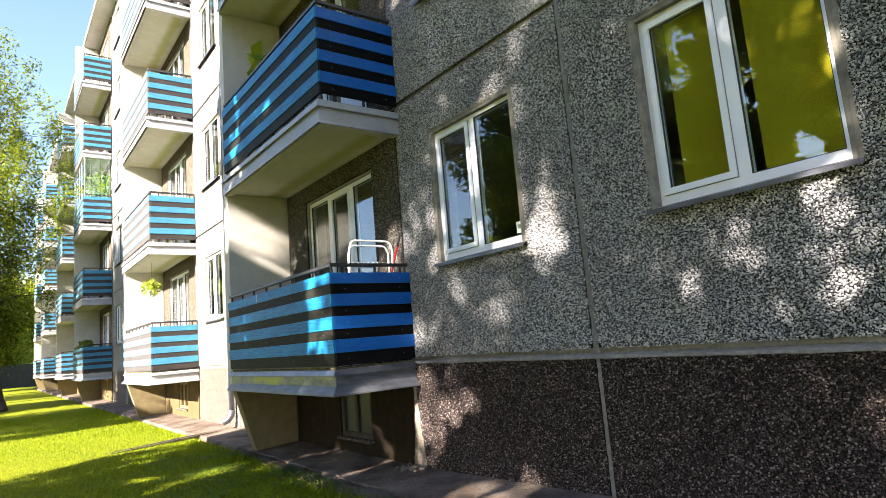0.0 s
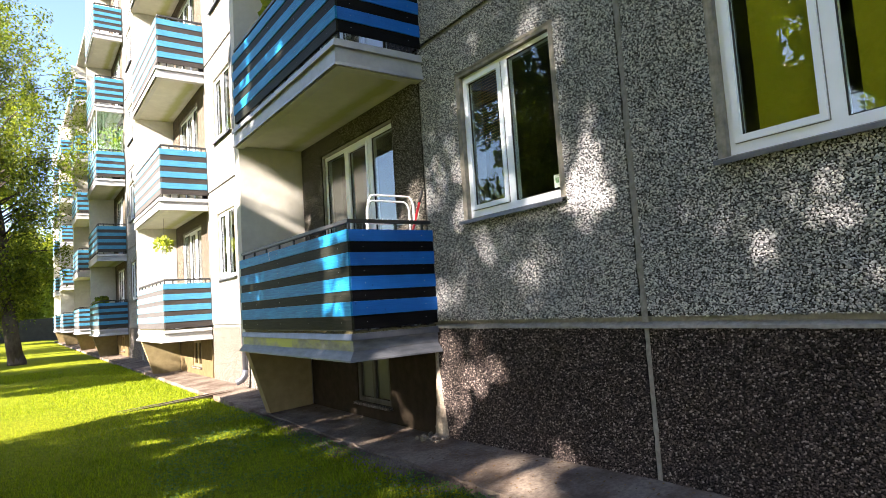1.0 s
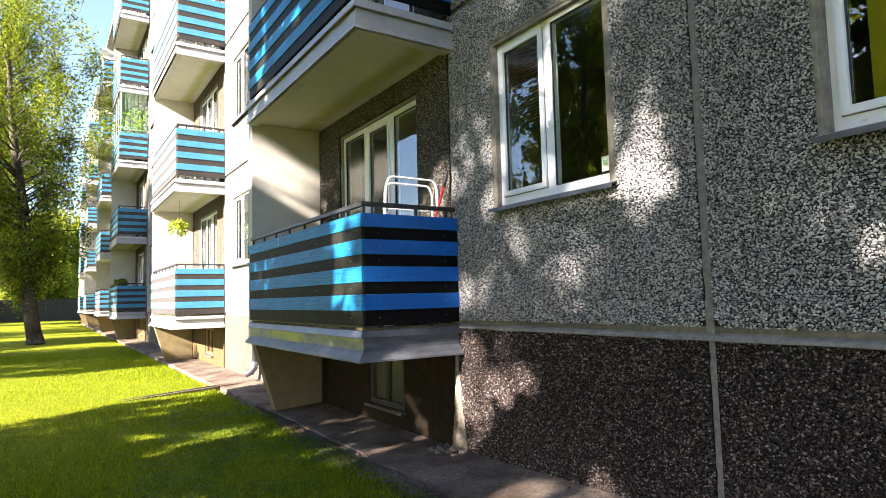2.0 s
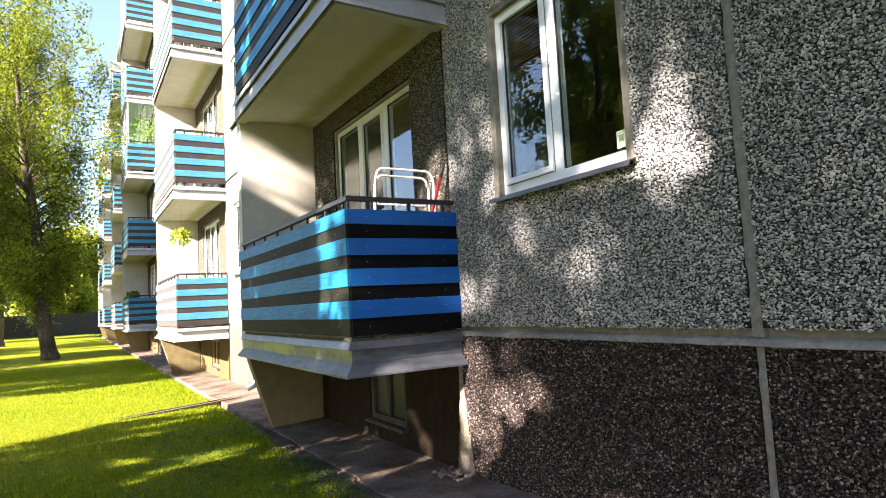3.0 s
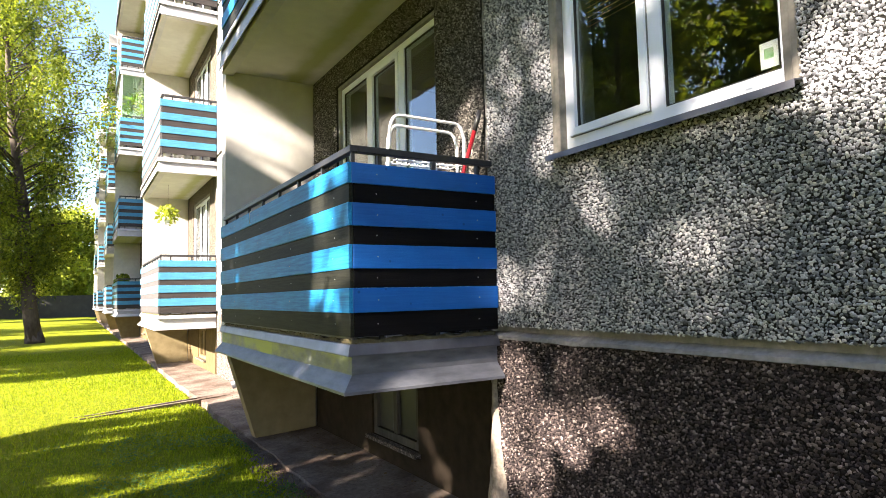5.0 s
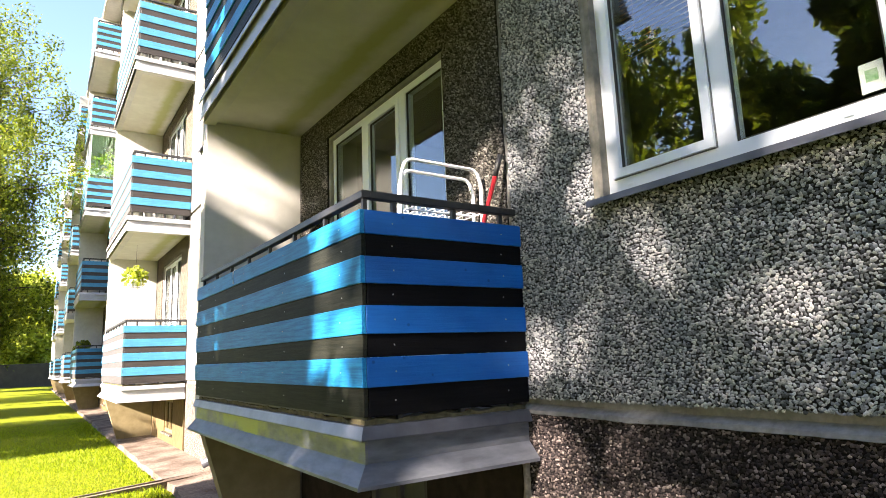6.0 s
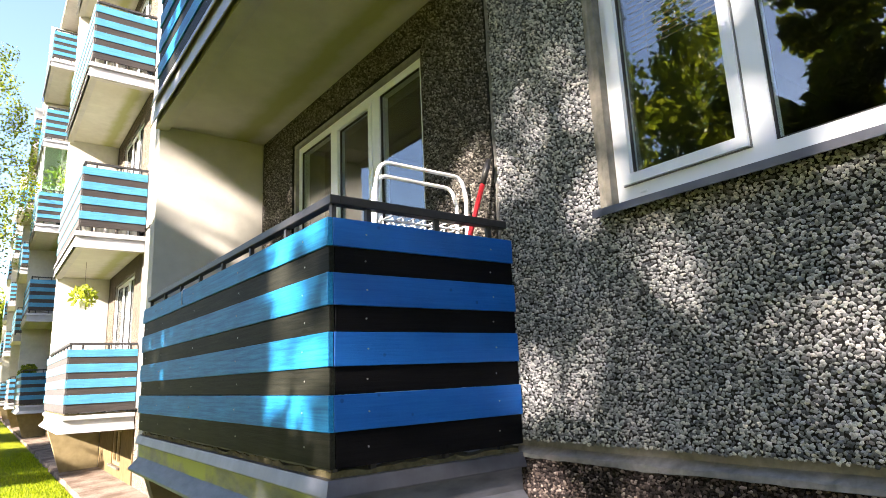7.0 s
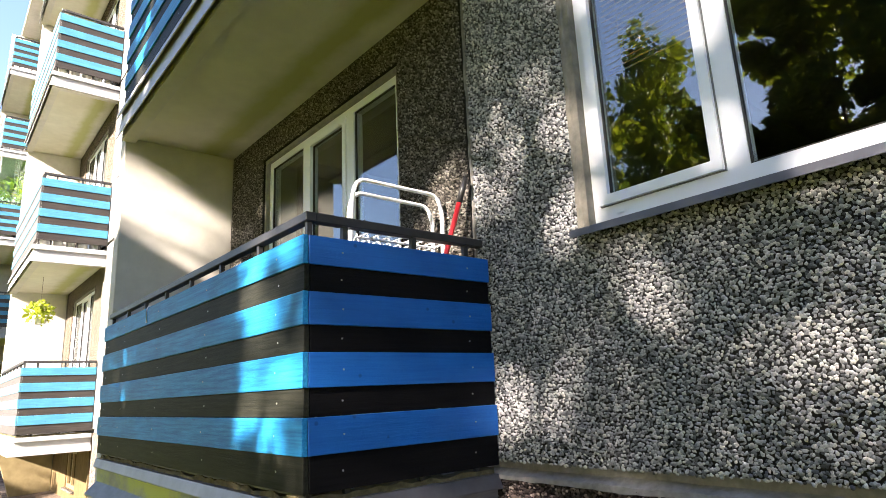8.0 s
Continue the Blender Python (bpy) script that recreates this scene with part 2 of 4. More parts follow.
def mossy_zinc():
    """Zinc sheet with yellow-green algae in patches."""
    m, nt, bs = nodes_of("mossy_zinc", 0.42, 0.35)
    v = coords(nt, (1, 1, 4))
    c = ramp(nt, noise_tex(nt, v, 6, 5), [(0.3, (0.10, 0.108, 0.125)), (0.7, (0.19, 0.20, 0.23))])
    stain = ramp(nt, noise_tex(nt, coords(nt, (1, 1.0, 2)), 1.9, 4), [(0.40, grey(0)), (0.58, grey(0.85))])
    sep = nt.nodes.new("ShaderNodeSeparateXYZ")
    nt.links.new(coords(nt), sep.inputs[0])
    front = nt.nodes.new("ShaderNodeMath")
    front.operation = "LESS_THAN"
    front.inputs[1].default_value = -0.906
    nt.links.new(sep.outputs[0], front.inputs[0])
    face = nt.nodes.new("ShaderNodeMath")
    face.operation = "GREATER_THAN"
    face.inputs[1].default_value = -0.160
    nt.links.new(sep.outputs[2], face.inputs[0])
    for other in (front, face):
        both = nt.nodes.new("ShaderNodeMath")
        both.operation = "MULTIPLY"
        nt.links.new(stain, both.inputs[0])
        nt.links.new(other.outputs[0], both.inputs[1])
        stain = both.outputs[0]
    nt.links.new(mixed(nt, stain, c, (0.30, 0.34, 0.05)), bs.inputs["Base Color"])
    return m


def stained_soffit():
    """Pale paint gone yellow-green where water runs along the wall."""
    m, nt, bs = nodes_of("soffit_paint", 0.85)
    v = coords(nt)
    c = ramp(nt, noise_tex(nt, v, 5, 5), [(0.3, (0.50, 0.485, 0.40)), (0.7, (0.58, 0.565, 0.47))])
    c = mixed(nt, ramp(nt, noise_tex(nt, v, 1.2, 3), [(0.4, grey(0)), (0.7, grey(0.35))]), c, (0.30, 0.27, 0.20))
    sep = nt.nodes.new("ShaderNodeSeparateXYZ")
    nt.links.new(v, sep.inputs[0])
    wob = nt.nodes.new("ShaderNodeMath")
    wob.operation = "MULTIPLY_ADD"
    nt.links.new(noise_tex(nt, v, 3.0, 4), wob.inputs[0])
    wob.inputs[1].default_value = 0.16
    nt.links.new(sep.outputs[0], wob.inputs[2])
    run = ramp(nt, wob.outputs[0], [(0.0, grey(0)), (1.0, grey(0))])
    cr = run.node.color_ramp
    shift = nt.nodes.new("ShaderNodeMath")
    shift.operation = "ADD"
    shift.inputs[1].default_value = 0.8
    nt.links.new(wob.outputs[0], shift.inputs[0])
    nt.links.new(shift.outputs[0], run.node.inputs[0])
    cr.elements[0].position, cr.elements[1].position = 0.50, 0.80
    for p, g in ((0.62, 0.75), (0.70, 0.75)):
        cr.elements.new(p).color = (g, g, g, 1)
    nt.links.new(mixed(nt, run, c, (0.30, 0.31, 0.06)), bs.inputs["Base Color"])
    bump(nt, bs, noise_tex(nt, v, 40, 4), 0.12)
    return m


M_ZINC_MOSS = mossy_zinc()
M_SOFFIT = stained_soffit()


def ground_materials():
    m, nt, bs = nodes_of("lawn_soil", 0.95)
    bs.inputs["Specular IOR Level"].default_value = 0.1
    v = world_coords(nt)
    a, b = noise_tex(nt, v, 14, 6, 0.7), noise_tex(nt, v, 0.5, 4)
    c = ramp(nt, a, [(0.3, (0.06, 0.085, 0.003)), (0.6, (0.19, 0.22, 0.003)), (0.8, (0.31, 0.34, 0.004))])
    c = mixed(nt, ramp(nt, b, [(0.4, grey(0)), (0.7, grey(0.45))]), c, (0.21, 0.22, 0.005))
    nt.links.new(c, bs.inputs["Base Color"])
    bump(nt, bs, noise_tex(nt, v, 60, 5, 0.8), 1.0, 0.03)
    p, nt, bs = nodes_of("apron_concrete", 0.9)
    bs.inputs["Specular IOR Level"].default_value = 0.1
    v = world_coords(nt)
    a, b = noise_tex(nt, v, 30, 6, 0.7), noise_tex(nt, v, 2.2, 5)
    c = ramp(nt, a, [(0.3, (0.10, 0.078, 0.064)), (0.7, (0.22, 0.182, 0.150))])
    c = mixed(nt, ramp(nt, b, [(0.42, grey(0)), (0.62, grey(0.75))]), c, (0.055, 0.036, 0.026))
    nt.links.new(c, bs.inputs["Base Color"])
    bump(nt, bs, a, 0.6, 0.01)
    return m, p


M_LAWN, M_APRON = ground_materials()
M_GRASS = leaf_material("grass_blade", (0.09, 0.14, 0.002), (0.29, 0.35, 0.004))
M_CLOVER = leaf_material("clover", (0.04, 0.10, 0.02), (0.09, 0.18, 0.05))
M_LITTER = leaf_material("litter", (0.05, 0.03, 0.015), (0.16, 0.10, 0.05))
M_WHITE = simple("white_pot", (0.6, 0.6, 0.58), (0.7, 0.7, 0.68), 0.5)
M_CARD = simple("green_card", (0.10, 0.25, 0.08), (0.5, 0.55, 0.45), 0.5, 30)


# ---- mesh helpers ----
def box(bm, x0, x1, y0, y1, z0, z1, bevel=0.0):
    m = Matrix.LocRotScale(((x0 + x1) / 2, (y0 + y1) / 2, (z0 + z1) / 2), None, (abs(x1 - x0), abs(y1 - y0), abs(z1 - z0)))
    vs = bmesh.ops.create_cube(bm, size=1, matrix=m)["verts"]
    if bevel:
        es = list({e for v in vs for e in v.link_edges})
        bmesh.ops.bevel(bm, geom=es, offset=bevel, segments=1, affect="EDGES")
    return bm


def box_bm(*a, **k):
    return box(bmesh.new(), *a, **k)


def tube(bm, pts, r, sides=8, close=False, taper=None):
    """A round bar along the points."""
    rings, n = [], len(pts)
    pts = [Vector(p) for p in pts]
    for i, p in enumerate(pts):
        d = (pts[min(i + 1, n - 1)] - pts[max(i - 1, 0)]).normalized()
        q = d.to_track_quat("Z", "Y")
        rr = r if taper is None else r + (taper - r) * i / (n - 1)
        rings.append([bm.verts.new(p + q @ Vector((rr * math.cos(a), rr * math.sin(a), 0))) for a in (2 * math.pi * k / sides for k in range(sides))])
    for a, b in zip(rings, rings[1:]):
        for k in range(sides):
            bm.faces.new((a[k], a[(k + 1) % sides], b[(k + 1) % sides], b[k]))
    bm.faces.new(rings[0][::-1])
    bm.faces.new(rings[-1])
    return bm


def prism(bm, profile, axis, a, b):
    """A closed outline swept straight along x or y from a to b."""
    put = (lambda u, w, t: (t, u, w)) if axis == "x" else (lambda u, w, t: (u, t, w))
    r0 = [bm.verts.new(put(u, w, a)) for u, w in profile]
    r1 = [bm.verts.new(put(u, w, b)) for u, w in profile]
    n = len(profile)
    for k in range(n):
        bm.faces.new((r0[k], r0[(k + 1) % n], r1[(k + 1) % n], r1[k]))
    bm.faces.new(r0[::-1])
    bm.faces.new(r1)
    bmesh.ops.recalc_face_normals(bm, faces=bm.faces)
    return bm


def mesh_of(name, bm, material, smooth=False):
    me = bpy.data.meshes.new(name)
    bm.to_mesh(me)
    bm.free()
    me.materials.append(material)
    if smooth:
        me.shade_smooth()
    return me


def part(name, bm, material, parent=None, label="", smooth=False):
    ob = new(name, bm if isinstance(bm, bpy.types.Mesh) else mesh_of(name, bm, material, smooth))
    ob.parent = parent
    return tagged(ob, label)


def thing(name, label, category, at=(0, 0, 0), group="", kind=""):
    ob = new(name)
    ob.location = at
    ob.empty_display_size = 0.1
    return tagged(ob, label, category, group, kind)


def slab_with_holes(bm, y0, y1, z0, z1, holes, xf, xb, soft=0.0):
    """An upright slab across x between xf (front) and xb, with rectangular holes (y0, y1, z0, z1)."""
    ys = sorted({y0, y1, *(h[i] for h in holes for i in (0, 1))})
    zs = sorted({z0, z1, *(h[i] for h in holes for i in (2, 3))})
    solid = lambda i, j: 0 <= i < len(ys) - 1 and 0 <= j < len(zs) - 1 and not any(
        h[0] <= (ys[i] + ys[i + 1]) / 2 <= h[1] and h[2] <= (zs[j] + zs[j + 1]) / 2 <= h[3] for h in holes)
    vert = {}

    def v(i, j, x):
        if (i, j, x) not in vert:
            vert[i, j, x] = bm.verts.new((x, ys[i], zs[j]))
        return vert[i, j, x]

    for i in range(len(ys) - 1):
        for j in range(len(zs) - 1):
            if not solid(i, j):
                continue
            bm.faces.new((v(i, j, xf), v(i, j + 1, xf), v(i + 1, j + 1, xf), v(i + 1, j, xf)))
            bm.faces.new((v(i, j, xb), v(i + 1, j, xb), v(i + 1, j + 1, xb), v(i, j + 1, xb)))
            for di, dj, a, b in ((-1, 0, (i, j), (i, j + 1)), (1, 0, (i + 1, j), (i + 1, j + 1)), (0, -1, (i, j), (i + 1, j)), (0, 1, (i, j + 1), (i + 1, j + 1))):
                if not solid(i + di, j + dj):
                    bm.faces.new((v(*a, xf), v(*b, xf), v(*b, xb), v(*a, xb)))
    bmesh.ops.recalc_face_normals(bm, faces=bm.faces)
    return bm


def raw_mesh(name, co, faces_flat, sizes, material):
    """A mesh from arrays: corners, face corners in a row, and the corners of each face."""
    me = bpy.data.meshes.new(name)
    me.vertices.add(len(co))
    me.vertices.foreach_set("co", co.astype(np.float32).ravel())
    me.loops.add(len(faces_flat))
    me.loops.foreach_set("vertex_index", faces_flat.astype(np.int32))
    me.polygons.add(len(sizes))
    me.polygons.foreach_set("loop_start", np.concatenate(([0], np.cumsum(sizes)[:-1])).astype(np.int32))
    me.update(calc_edges=True)
    me.materials.append(material)
    return me


# ---- the house ----
STOREY, SEAM, FLOORS = 2.8, 1.17, 5
BAY = 2.48
BALCONIES = [2.48, 10.88, 22.6, 31.0, 42.7, 51.1]
B_LEN = 3.12
TOP = SEAM + STOREY * FLOORS
HOUSE_Y0, HOUSE_Y1 = -12.4, 60.2
WIN = (0.60, 1.85, 0.92, 2.31)
DOOR = (0.58, 2.46, 0.02, 2.25)

# window bays fill the stretches between the balcony bays
window_bays = [-BAY * n for n in range(5, 0, -1)] + [0.0]
for b, nxt in zip(BALCONIES, BALCONIES[1:] + [60.2]):
    start = b + B_LEN + 0.16
    count = max(1, round((nxt - start) / BAY))
    window_bays += [start + (nxt - start) / count * n for n in range(count)]

house_wall = thing("wall_front", "grey pebble-dash panel wall of a five-storey block of flats", "wall", kind="structure")


def panel_mesh(width, holes, edge=0.028):
    return mesh_of("panel", slab_with_holes(bmesh.new(), edge, width - 0.028, 0.03, STOREY - 0.03, holes, 0.004, 0.16), M_DASH)


def ring(bm, y0, y1, z0, z1, w, xf, xb, bottom=True, foot=None):
    holes = [(y0 + w, y1 - w, z0 + ((foot or w) if bottom else 0), z1 - w)]
    return slab_with_holes(bm, y0, y1, z0, z1, holes, xf, xb)


W_PANEL = panel_mesh(BAY, [WIN])
W_PANEL_NEAR = W_PANEL.copy()
W_PANEL_NEAR.materials[0] = M_MATRIX
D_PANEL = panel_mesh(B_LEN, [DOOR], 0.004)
# Door bays use the darkened dash, which includes shade under the balconies
D_PANEL.materials[0] = M_SOOT_SHADE_DASH
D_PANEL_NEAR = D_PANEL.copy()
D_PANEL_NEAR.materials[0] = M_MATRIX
PLINTH = mesh_of("plinth_panel", slab_with_holes(bmesh.new(), 0.02, BAY - 0.02, -0.3, SEAM - 0.03, [], 0.012, 0.16), M_PLINTH)
PLINTH_NEAR = PLINTH.copy()
PLINTH_NEAR.materials[0] = M_PLINTH_MATRIX
PLINTH_B = mesh_of("plinth_panel", slab_with_holes(bmesh.new(), 0.02, B_LEN, -0.3, SEAM - 0.03, [(0.95, 1.75, 0.25, 0.85)], 0.012, 0.16), M_RECESS)
# The near bay's wall gets the copy with shade mixed into its paint
PLINTH_B_NEAR = PLINTH_B.copy()
PLINTH_B_NEAR.materials[0] = M_SHADED_RECESS

# mortar body behind the panels, with the same openings
holes = []
for y in window_bays:
    for k in range(FLOORS):
        holes.append((y + WIN[0], y + WIN[1], SEAM + k * STOREY + WIN[2], SEAM + k * STOREY + WIN[3]))
for y in BALCONIES:
    holes.append((y + 0.95, y + 1.75, 0.25, 0.85))
    for k in range(FLOORS):
        holes.append((y + DOOR[0], y + DOOR[1], SEAM + k * STOREY + DOOR[2], SEAM + k * STOREY + DOOR[3]))


def body_mesh(y0, y1):
    return slab_with_holes(bmesh.new(), y0, y1, -0.3, TOP, [h for h in holes if y0 <= h[0] < y1], 0.040, 0.30)


cuts = [HOUSE_Y0, *BALCONIES, HOUSE_Y1]
for a, b in zip(cuts, cuts[1:]):
    part("wall_core", body_mesh(a, b), M_JOINT, house_wall, "grey cement mortar between the panels")

for y in window_bays:
    for k in range(FLOORS):
        p = part("panel", W_PANEL_NEAR if (k == 0 and y in (0.0, -BAY)) else W_PANEL, None, house_wall)
        p.location = (0, y, SEAM + k * STOREY)
    p = part("plinth_panel", PLINTH_NEAR if y in (0.0, -BAY) else PLINTH, None, house_wall, "dark brown painted pebble-dash plinth")
    p.location = (0, y, 0)
for y in BALCONIES:
    for k in range(FLOORS):
        p = part("panel", D_PANEL_NEAR if (k == 0 and y == BALCONIES[0]) else D_PANEL, None, house_wall)
        p.location = (0, y, SEAM + k * STOREY)
    p = part("plinth_panel", PLINTH_B_NEAR if y == BALCONIES[0] else PLINTH_B, None, house_wall, "brown painted wall under the balcony")
    p.location = (0, y, 0)

# mortar struck into the upright joints, ragged at its edges, and the sloped bed above the plinth
def joint_mesh(seed, z0, z1, half, x):
    rng, bm, rows = random.Random(seed), bmesh.new(), []
    n = int((z1 - z0) / 0.05)
    for i in range(n + 1):
        z = z0 + (z1 - z0) * i / n
        l, r = half + rng.uniform(-0.007, 0.006), half + rng.uniform(-0.007, 0.006)
        xx = x + rng.uniform(-0.004, 0.004)
        rows.append([bm.verts.new(p) for p in ((0.05, -l - 0.006, z), (xx + 0.006, -l, z), (xx, -l * 0.4, z), (xx + 0.004, r * 0.4, z), (xx + 0.007, r, z), (0.05, r + 0.006, z))])
    for p, q in zip(rows, rows[1:]):
        for k in range(5):
            bm.faces.new((p[k], p[k + 1], q[k + 1], q[k]))
    bmesh.ops.recalc_face_normals(bm, faces=bm.faces)
    return mesh_of("joint", bm, M_JOINT)


JOINT = joint_mesh(1, SEAM - 0.01, TOP, 0.028, 0.004)
JOINT_LOW = joint_mesh(2, -0.1, SEAM - 0.04, 0.02, 0.009)
THIN_JOINT = joint_mesh(3, SEAM - 0.01, TOP, 0.013, 0.005)
for y in window_bays:
    part("joint", JOINT, None, house_wall, "grey mortar joint").location = (0, y, 0)
    part("joint", JOINT_LOW, None, house_wall, "grey mortar joint").location = (0, y, 0)
for y in BALCONIES:
    part("joint", THIN_JOINT, None, house_wall, "grey mortar joint").location = (0, y, 0)


def seam_bed(y0, y1):
    """A sloped mortar bed on the plinth, its top edge deep under the panels, its lower lip broken."""
    bm, rng, rows = bmesh.new(), random.Random(9), []
    n = int((y1 - y0) / 0.03)
    for i in range(n + 1):
        y = y0 + (y1 - y0) * i / n
        e = 0.006 * noise.noise(Vector((y * 5, 0, 2))) + rng.uniform(-0.003, 0.003)
        lip = 0.012 * max(0.0, noise.noise(Vector((y * 3.1, 4, 0)))) + rng.uniform(0, 0.004)
        rows.append([bm.verts.new(p) for p in ((0.075, y, SEAM + 0.03), (0.060, y, SEAM + 0.006), (0.030 + e, y, SEAM - 0.012 + e), (-0.004 + e, y, SEAM - 0.030 - e), (-0.006 + e, y, SEAM - 0.046 - lip), (0.018, y, SEAM - 0.052 - lip), (0.045, y, SEAM - 0.06))])
    for p, q in zip(rows, rows[1:]):
        for k in range(6):
            bm.faces.new((p[k], p[k + 1], q[k + 1], q[k]))
    bmesh.ops.recalc_face_normals(bm, faces=bm.faces)
    return bm


part("seam_mortar", seam_bed(HOUSE_Y0, BALCONIES[0]), M_JOINT, house_wall, "grey mortar bed above the plinth")

# mortar run down the plinth's end, widening to a splash at the foot
def mortar_run(y0, z0, z1):
    bm, rows, n = bmesh.new(), [], 40
    for i in range(n + 1):
        f = i / n
        z = z0 + (z1 - z0) * f
        wide = 0.018 + 0.115 * (1 - f) ** 2.2 + 0.012 * noise.noise(Vector((z * 14, 3, 0)))
        off = 0.012 * noise.noise(Vector((z * 9, 0, 5)))
        rows.append([bm.verts.new((0.002 - 0.026 * math.sin(math.pi * k / 6) ** 0.6 * (0.6 + 0.6 * (1 - f)) - 0.006 * noise.noise(Vector((z * 30, k * 0.9, 1))), y0 + off - wide * (1 - k / 3), z)) for k in range(7)])
    for p, q in zip(rows, rows[1:]):
        for k in range(6):
            bm.faces.new((p[k], p[k + 1], q[k + 1], q[k]))
    bmesh.ops.recalc_face_normals(bm, faces=bm.faces)
    return bm


part("mortar_run", mortar_run(BALCONIES[0] - 0.03, 0.05, 1.08), M_SPLASH, house_wall, "pale crumbling mortar run at the plinth's end", smooth=True)

# inside: storey floors and a back wall, dark behind the glass
for k in range(FLOORS + 1):
    z = SEAM + k * STOREY
    tagged(part("floor_slab", box_bm(0.301, 6.0, HOUSE_Y0, HOUSE_Y1, z - 0.16, z), M_ROOM), "bare concrete storey floor inside the house", "floor", kind="structure")
tagged(part("wall_back", box_bm(5.0, 5.2, HOUSE_Y0, HOUSE_Y1, -0.3, TOP), M_ROOM), "dim plastered wall inside the flats", "wall", kind="structure")
tagged(part("wall_near_end", box_bm(0.301, 5.0, HOUSE_Y0, HOUSE_Y0 + 0.25, -0.3, TOP), M_DASH), "pebble-dash end wall of the house", "wall", kind="structure")
tagged(part("wall_far_end", box_bm(0.301, 5.0, HOUSE_Y1 - 0.25, HOUSE_Y1, -0.3, TOP), M_DASH), "pebble-dash far end wall of the house", "wall", kind="structure")
for n, y in enumerate((-4.9, -0.12, 2.36, 5.62, 10.76, 14.05, 22.4, 30.8, 42.5)):
    tagged(part("partition", box_bm(0.301, 5.0, y, y + 0.12, 0.0, TOP), M_ROOM), "plastered partition between the flats", "wall", kind="structure")
roof = thing("roof", "flat roof with a projecting concrete eave slab", "roof", kind="structure")
part("eave", box_bm(-0.62, 6.2, HOUSE_Y0 - 0.4, HOUSE_Y1 + 0.4, TOP + 0.004, TOP + 0.16, bevel=0.01), M_RENDER, roof, "pale concrete eave slab")
part("roofing", box_bm(-0.60, 6.1, HOUSE_Y0 - 0.3, HOUSE_Y1 + 0.3, TOP + 0.164, TOP + 0.22), M_ROOF, roof, "dark bitumen roofing")


# ---- windows ----
def casement(root, y0, y1, z0, z1, x, sash):
    """A glazed light: sash rails when it opens, black seal, pane."""
    if sash:
        part("sash", ring(bmesh.new(), y0, y1, z0, z1, 0.040, x - 0.016, x + 0.04), M_PVC, root)
        # A solid grey ring draws the shadow line between sash and frame
        part("seal", ring(bmesh.new(), y0 - 0.004, y1 + 0.004, z0 - 0.004, z1 + 0.004, 0.0035, x - 0.003, x + 0.01), M_GAP_SHADE, root, "grey strip drawing the shadow line round the sash")
        w = 0.040
    else:
        w = 0.0
    part("seal", ring(bmesh.new(), y0 + w, y1 - w, z0 + w, z1 - w, 0.006, x + 0.006, x + 0.02), M_GASKET, root, "black rubber glazing seal")
    pane = part("pane", box_bm(x + 0.016, x + 0.022, y0 + w, y1 - w, z0 + w, z1 - w), M_GLASS, root, "clear reflecting glass")
    pane.visible_shadow = False


def daub(bm, a, b, c, d):
    """Cement smeared past the opening's edges onto the stones, in an uneven strip."""
    rng = random.Random(12)
    for along, fixed, side in (("z", b, 1), ("z", a, -1), ("y", d, 1)):
        lo, hi = (c, d) if along == "z" else (a, b)
        rows, n = [], 46
        for i in range(n + 1):
            t = lo + (hi - lo) * i / n
            over = max(0.002, 0.010 + 0.010 * noise.noise(Vector((t * 9, fixed * 3, 1))) + rng.uniform(-0.003, 0.003))
            lift = -0.006 + rng.uniform(-0.002, 0.002)
            strip = ((0.001, -0.02), (lift, -0.012), (lift, over * 0.6), (0.004, over))
            rows.append([bm.verts.new((x, fixed + side * w, t) if along == "z" else (x, t, fixed + side * w)) for x, w in strip])
        for p, q in zip(rows, rows[1:]):
            for k in range(3):
                bm.faces.new((p[k], p[k + 1], q[k + 1], q[k]))
    bmesh.ops.recalc_face_normals(bm, faces=bm.faces)


def window_unit(name, detailed):
    root = thing(name, "white plastic two-light window with a metal sill", "window", kind="structure")
    a, b, c, d = WIN
    surround = ring(bmesh.new(), a, b, c, d, 0.045, 0.0, 0.10, False)
    if detailed:
        daub(surround, a, b, c, d)
    part("surround", surround, M_REVEAL, root, "rough grey cement reveal")
    y0, y1, z0, z1, x = a + 0.045, b - 0.045, c + 0.03, d - 0.045, 0.045
    mid = (y0 + y1) / 2
    bm = ring(bmesh.new(), y0, y1, z0, z1, 0.032, x, x + 0.07, foot=0.058)
    part("window_frame", bm, M_PVC, root)
    part("mullion", box_bm(x + 0.002, x + 0.066, mid - 0.038, mid + 0.038, z0 + 0.0585, z1 - 0.0325), M_PVC, root)
    casement(root, mid + 0.0435, y1 - 0.0375, z0 + 0.0635, z1 - 0.0375, x, True)
    casement(root, y0 + 0.0325, mid - 0.0385, z0 + 0.0585, z1 - 0.0325, x, False)
    bm = bmesh.new()
    prism(bm, [(-0.062, c - 0.028), (-0.058, c - 0.028), (-0.058, c - 0.004), (x - 0.002, c + 0.024), (x - 0.002, c + 0.029), (-0.062, c + 0.001)], "y", a - 0.02, b + 0.01)
    part("window_sill", bm, M_ZINC, root, "folded grey metal sill")
    if detailed:
        for yy in (y0 + 0.16, y1 - 0.12):
            part("drain_cap", box_bm(x - 0.006, x, yy - 0.016, yy + 0.016, z0 + 0.018, z0 + 0.028, bevel=0.002), M_PVC, root)
    return root


near_window = window_unit("window_1", True)
near_window.location = (0, 0, SEAM)
n = 2
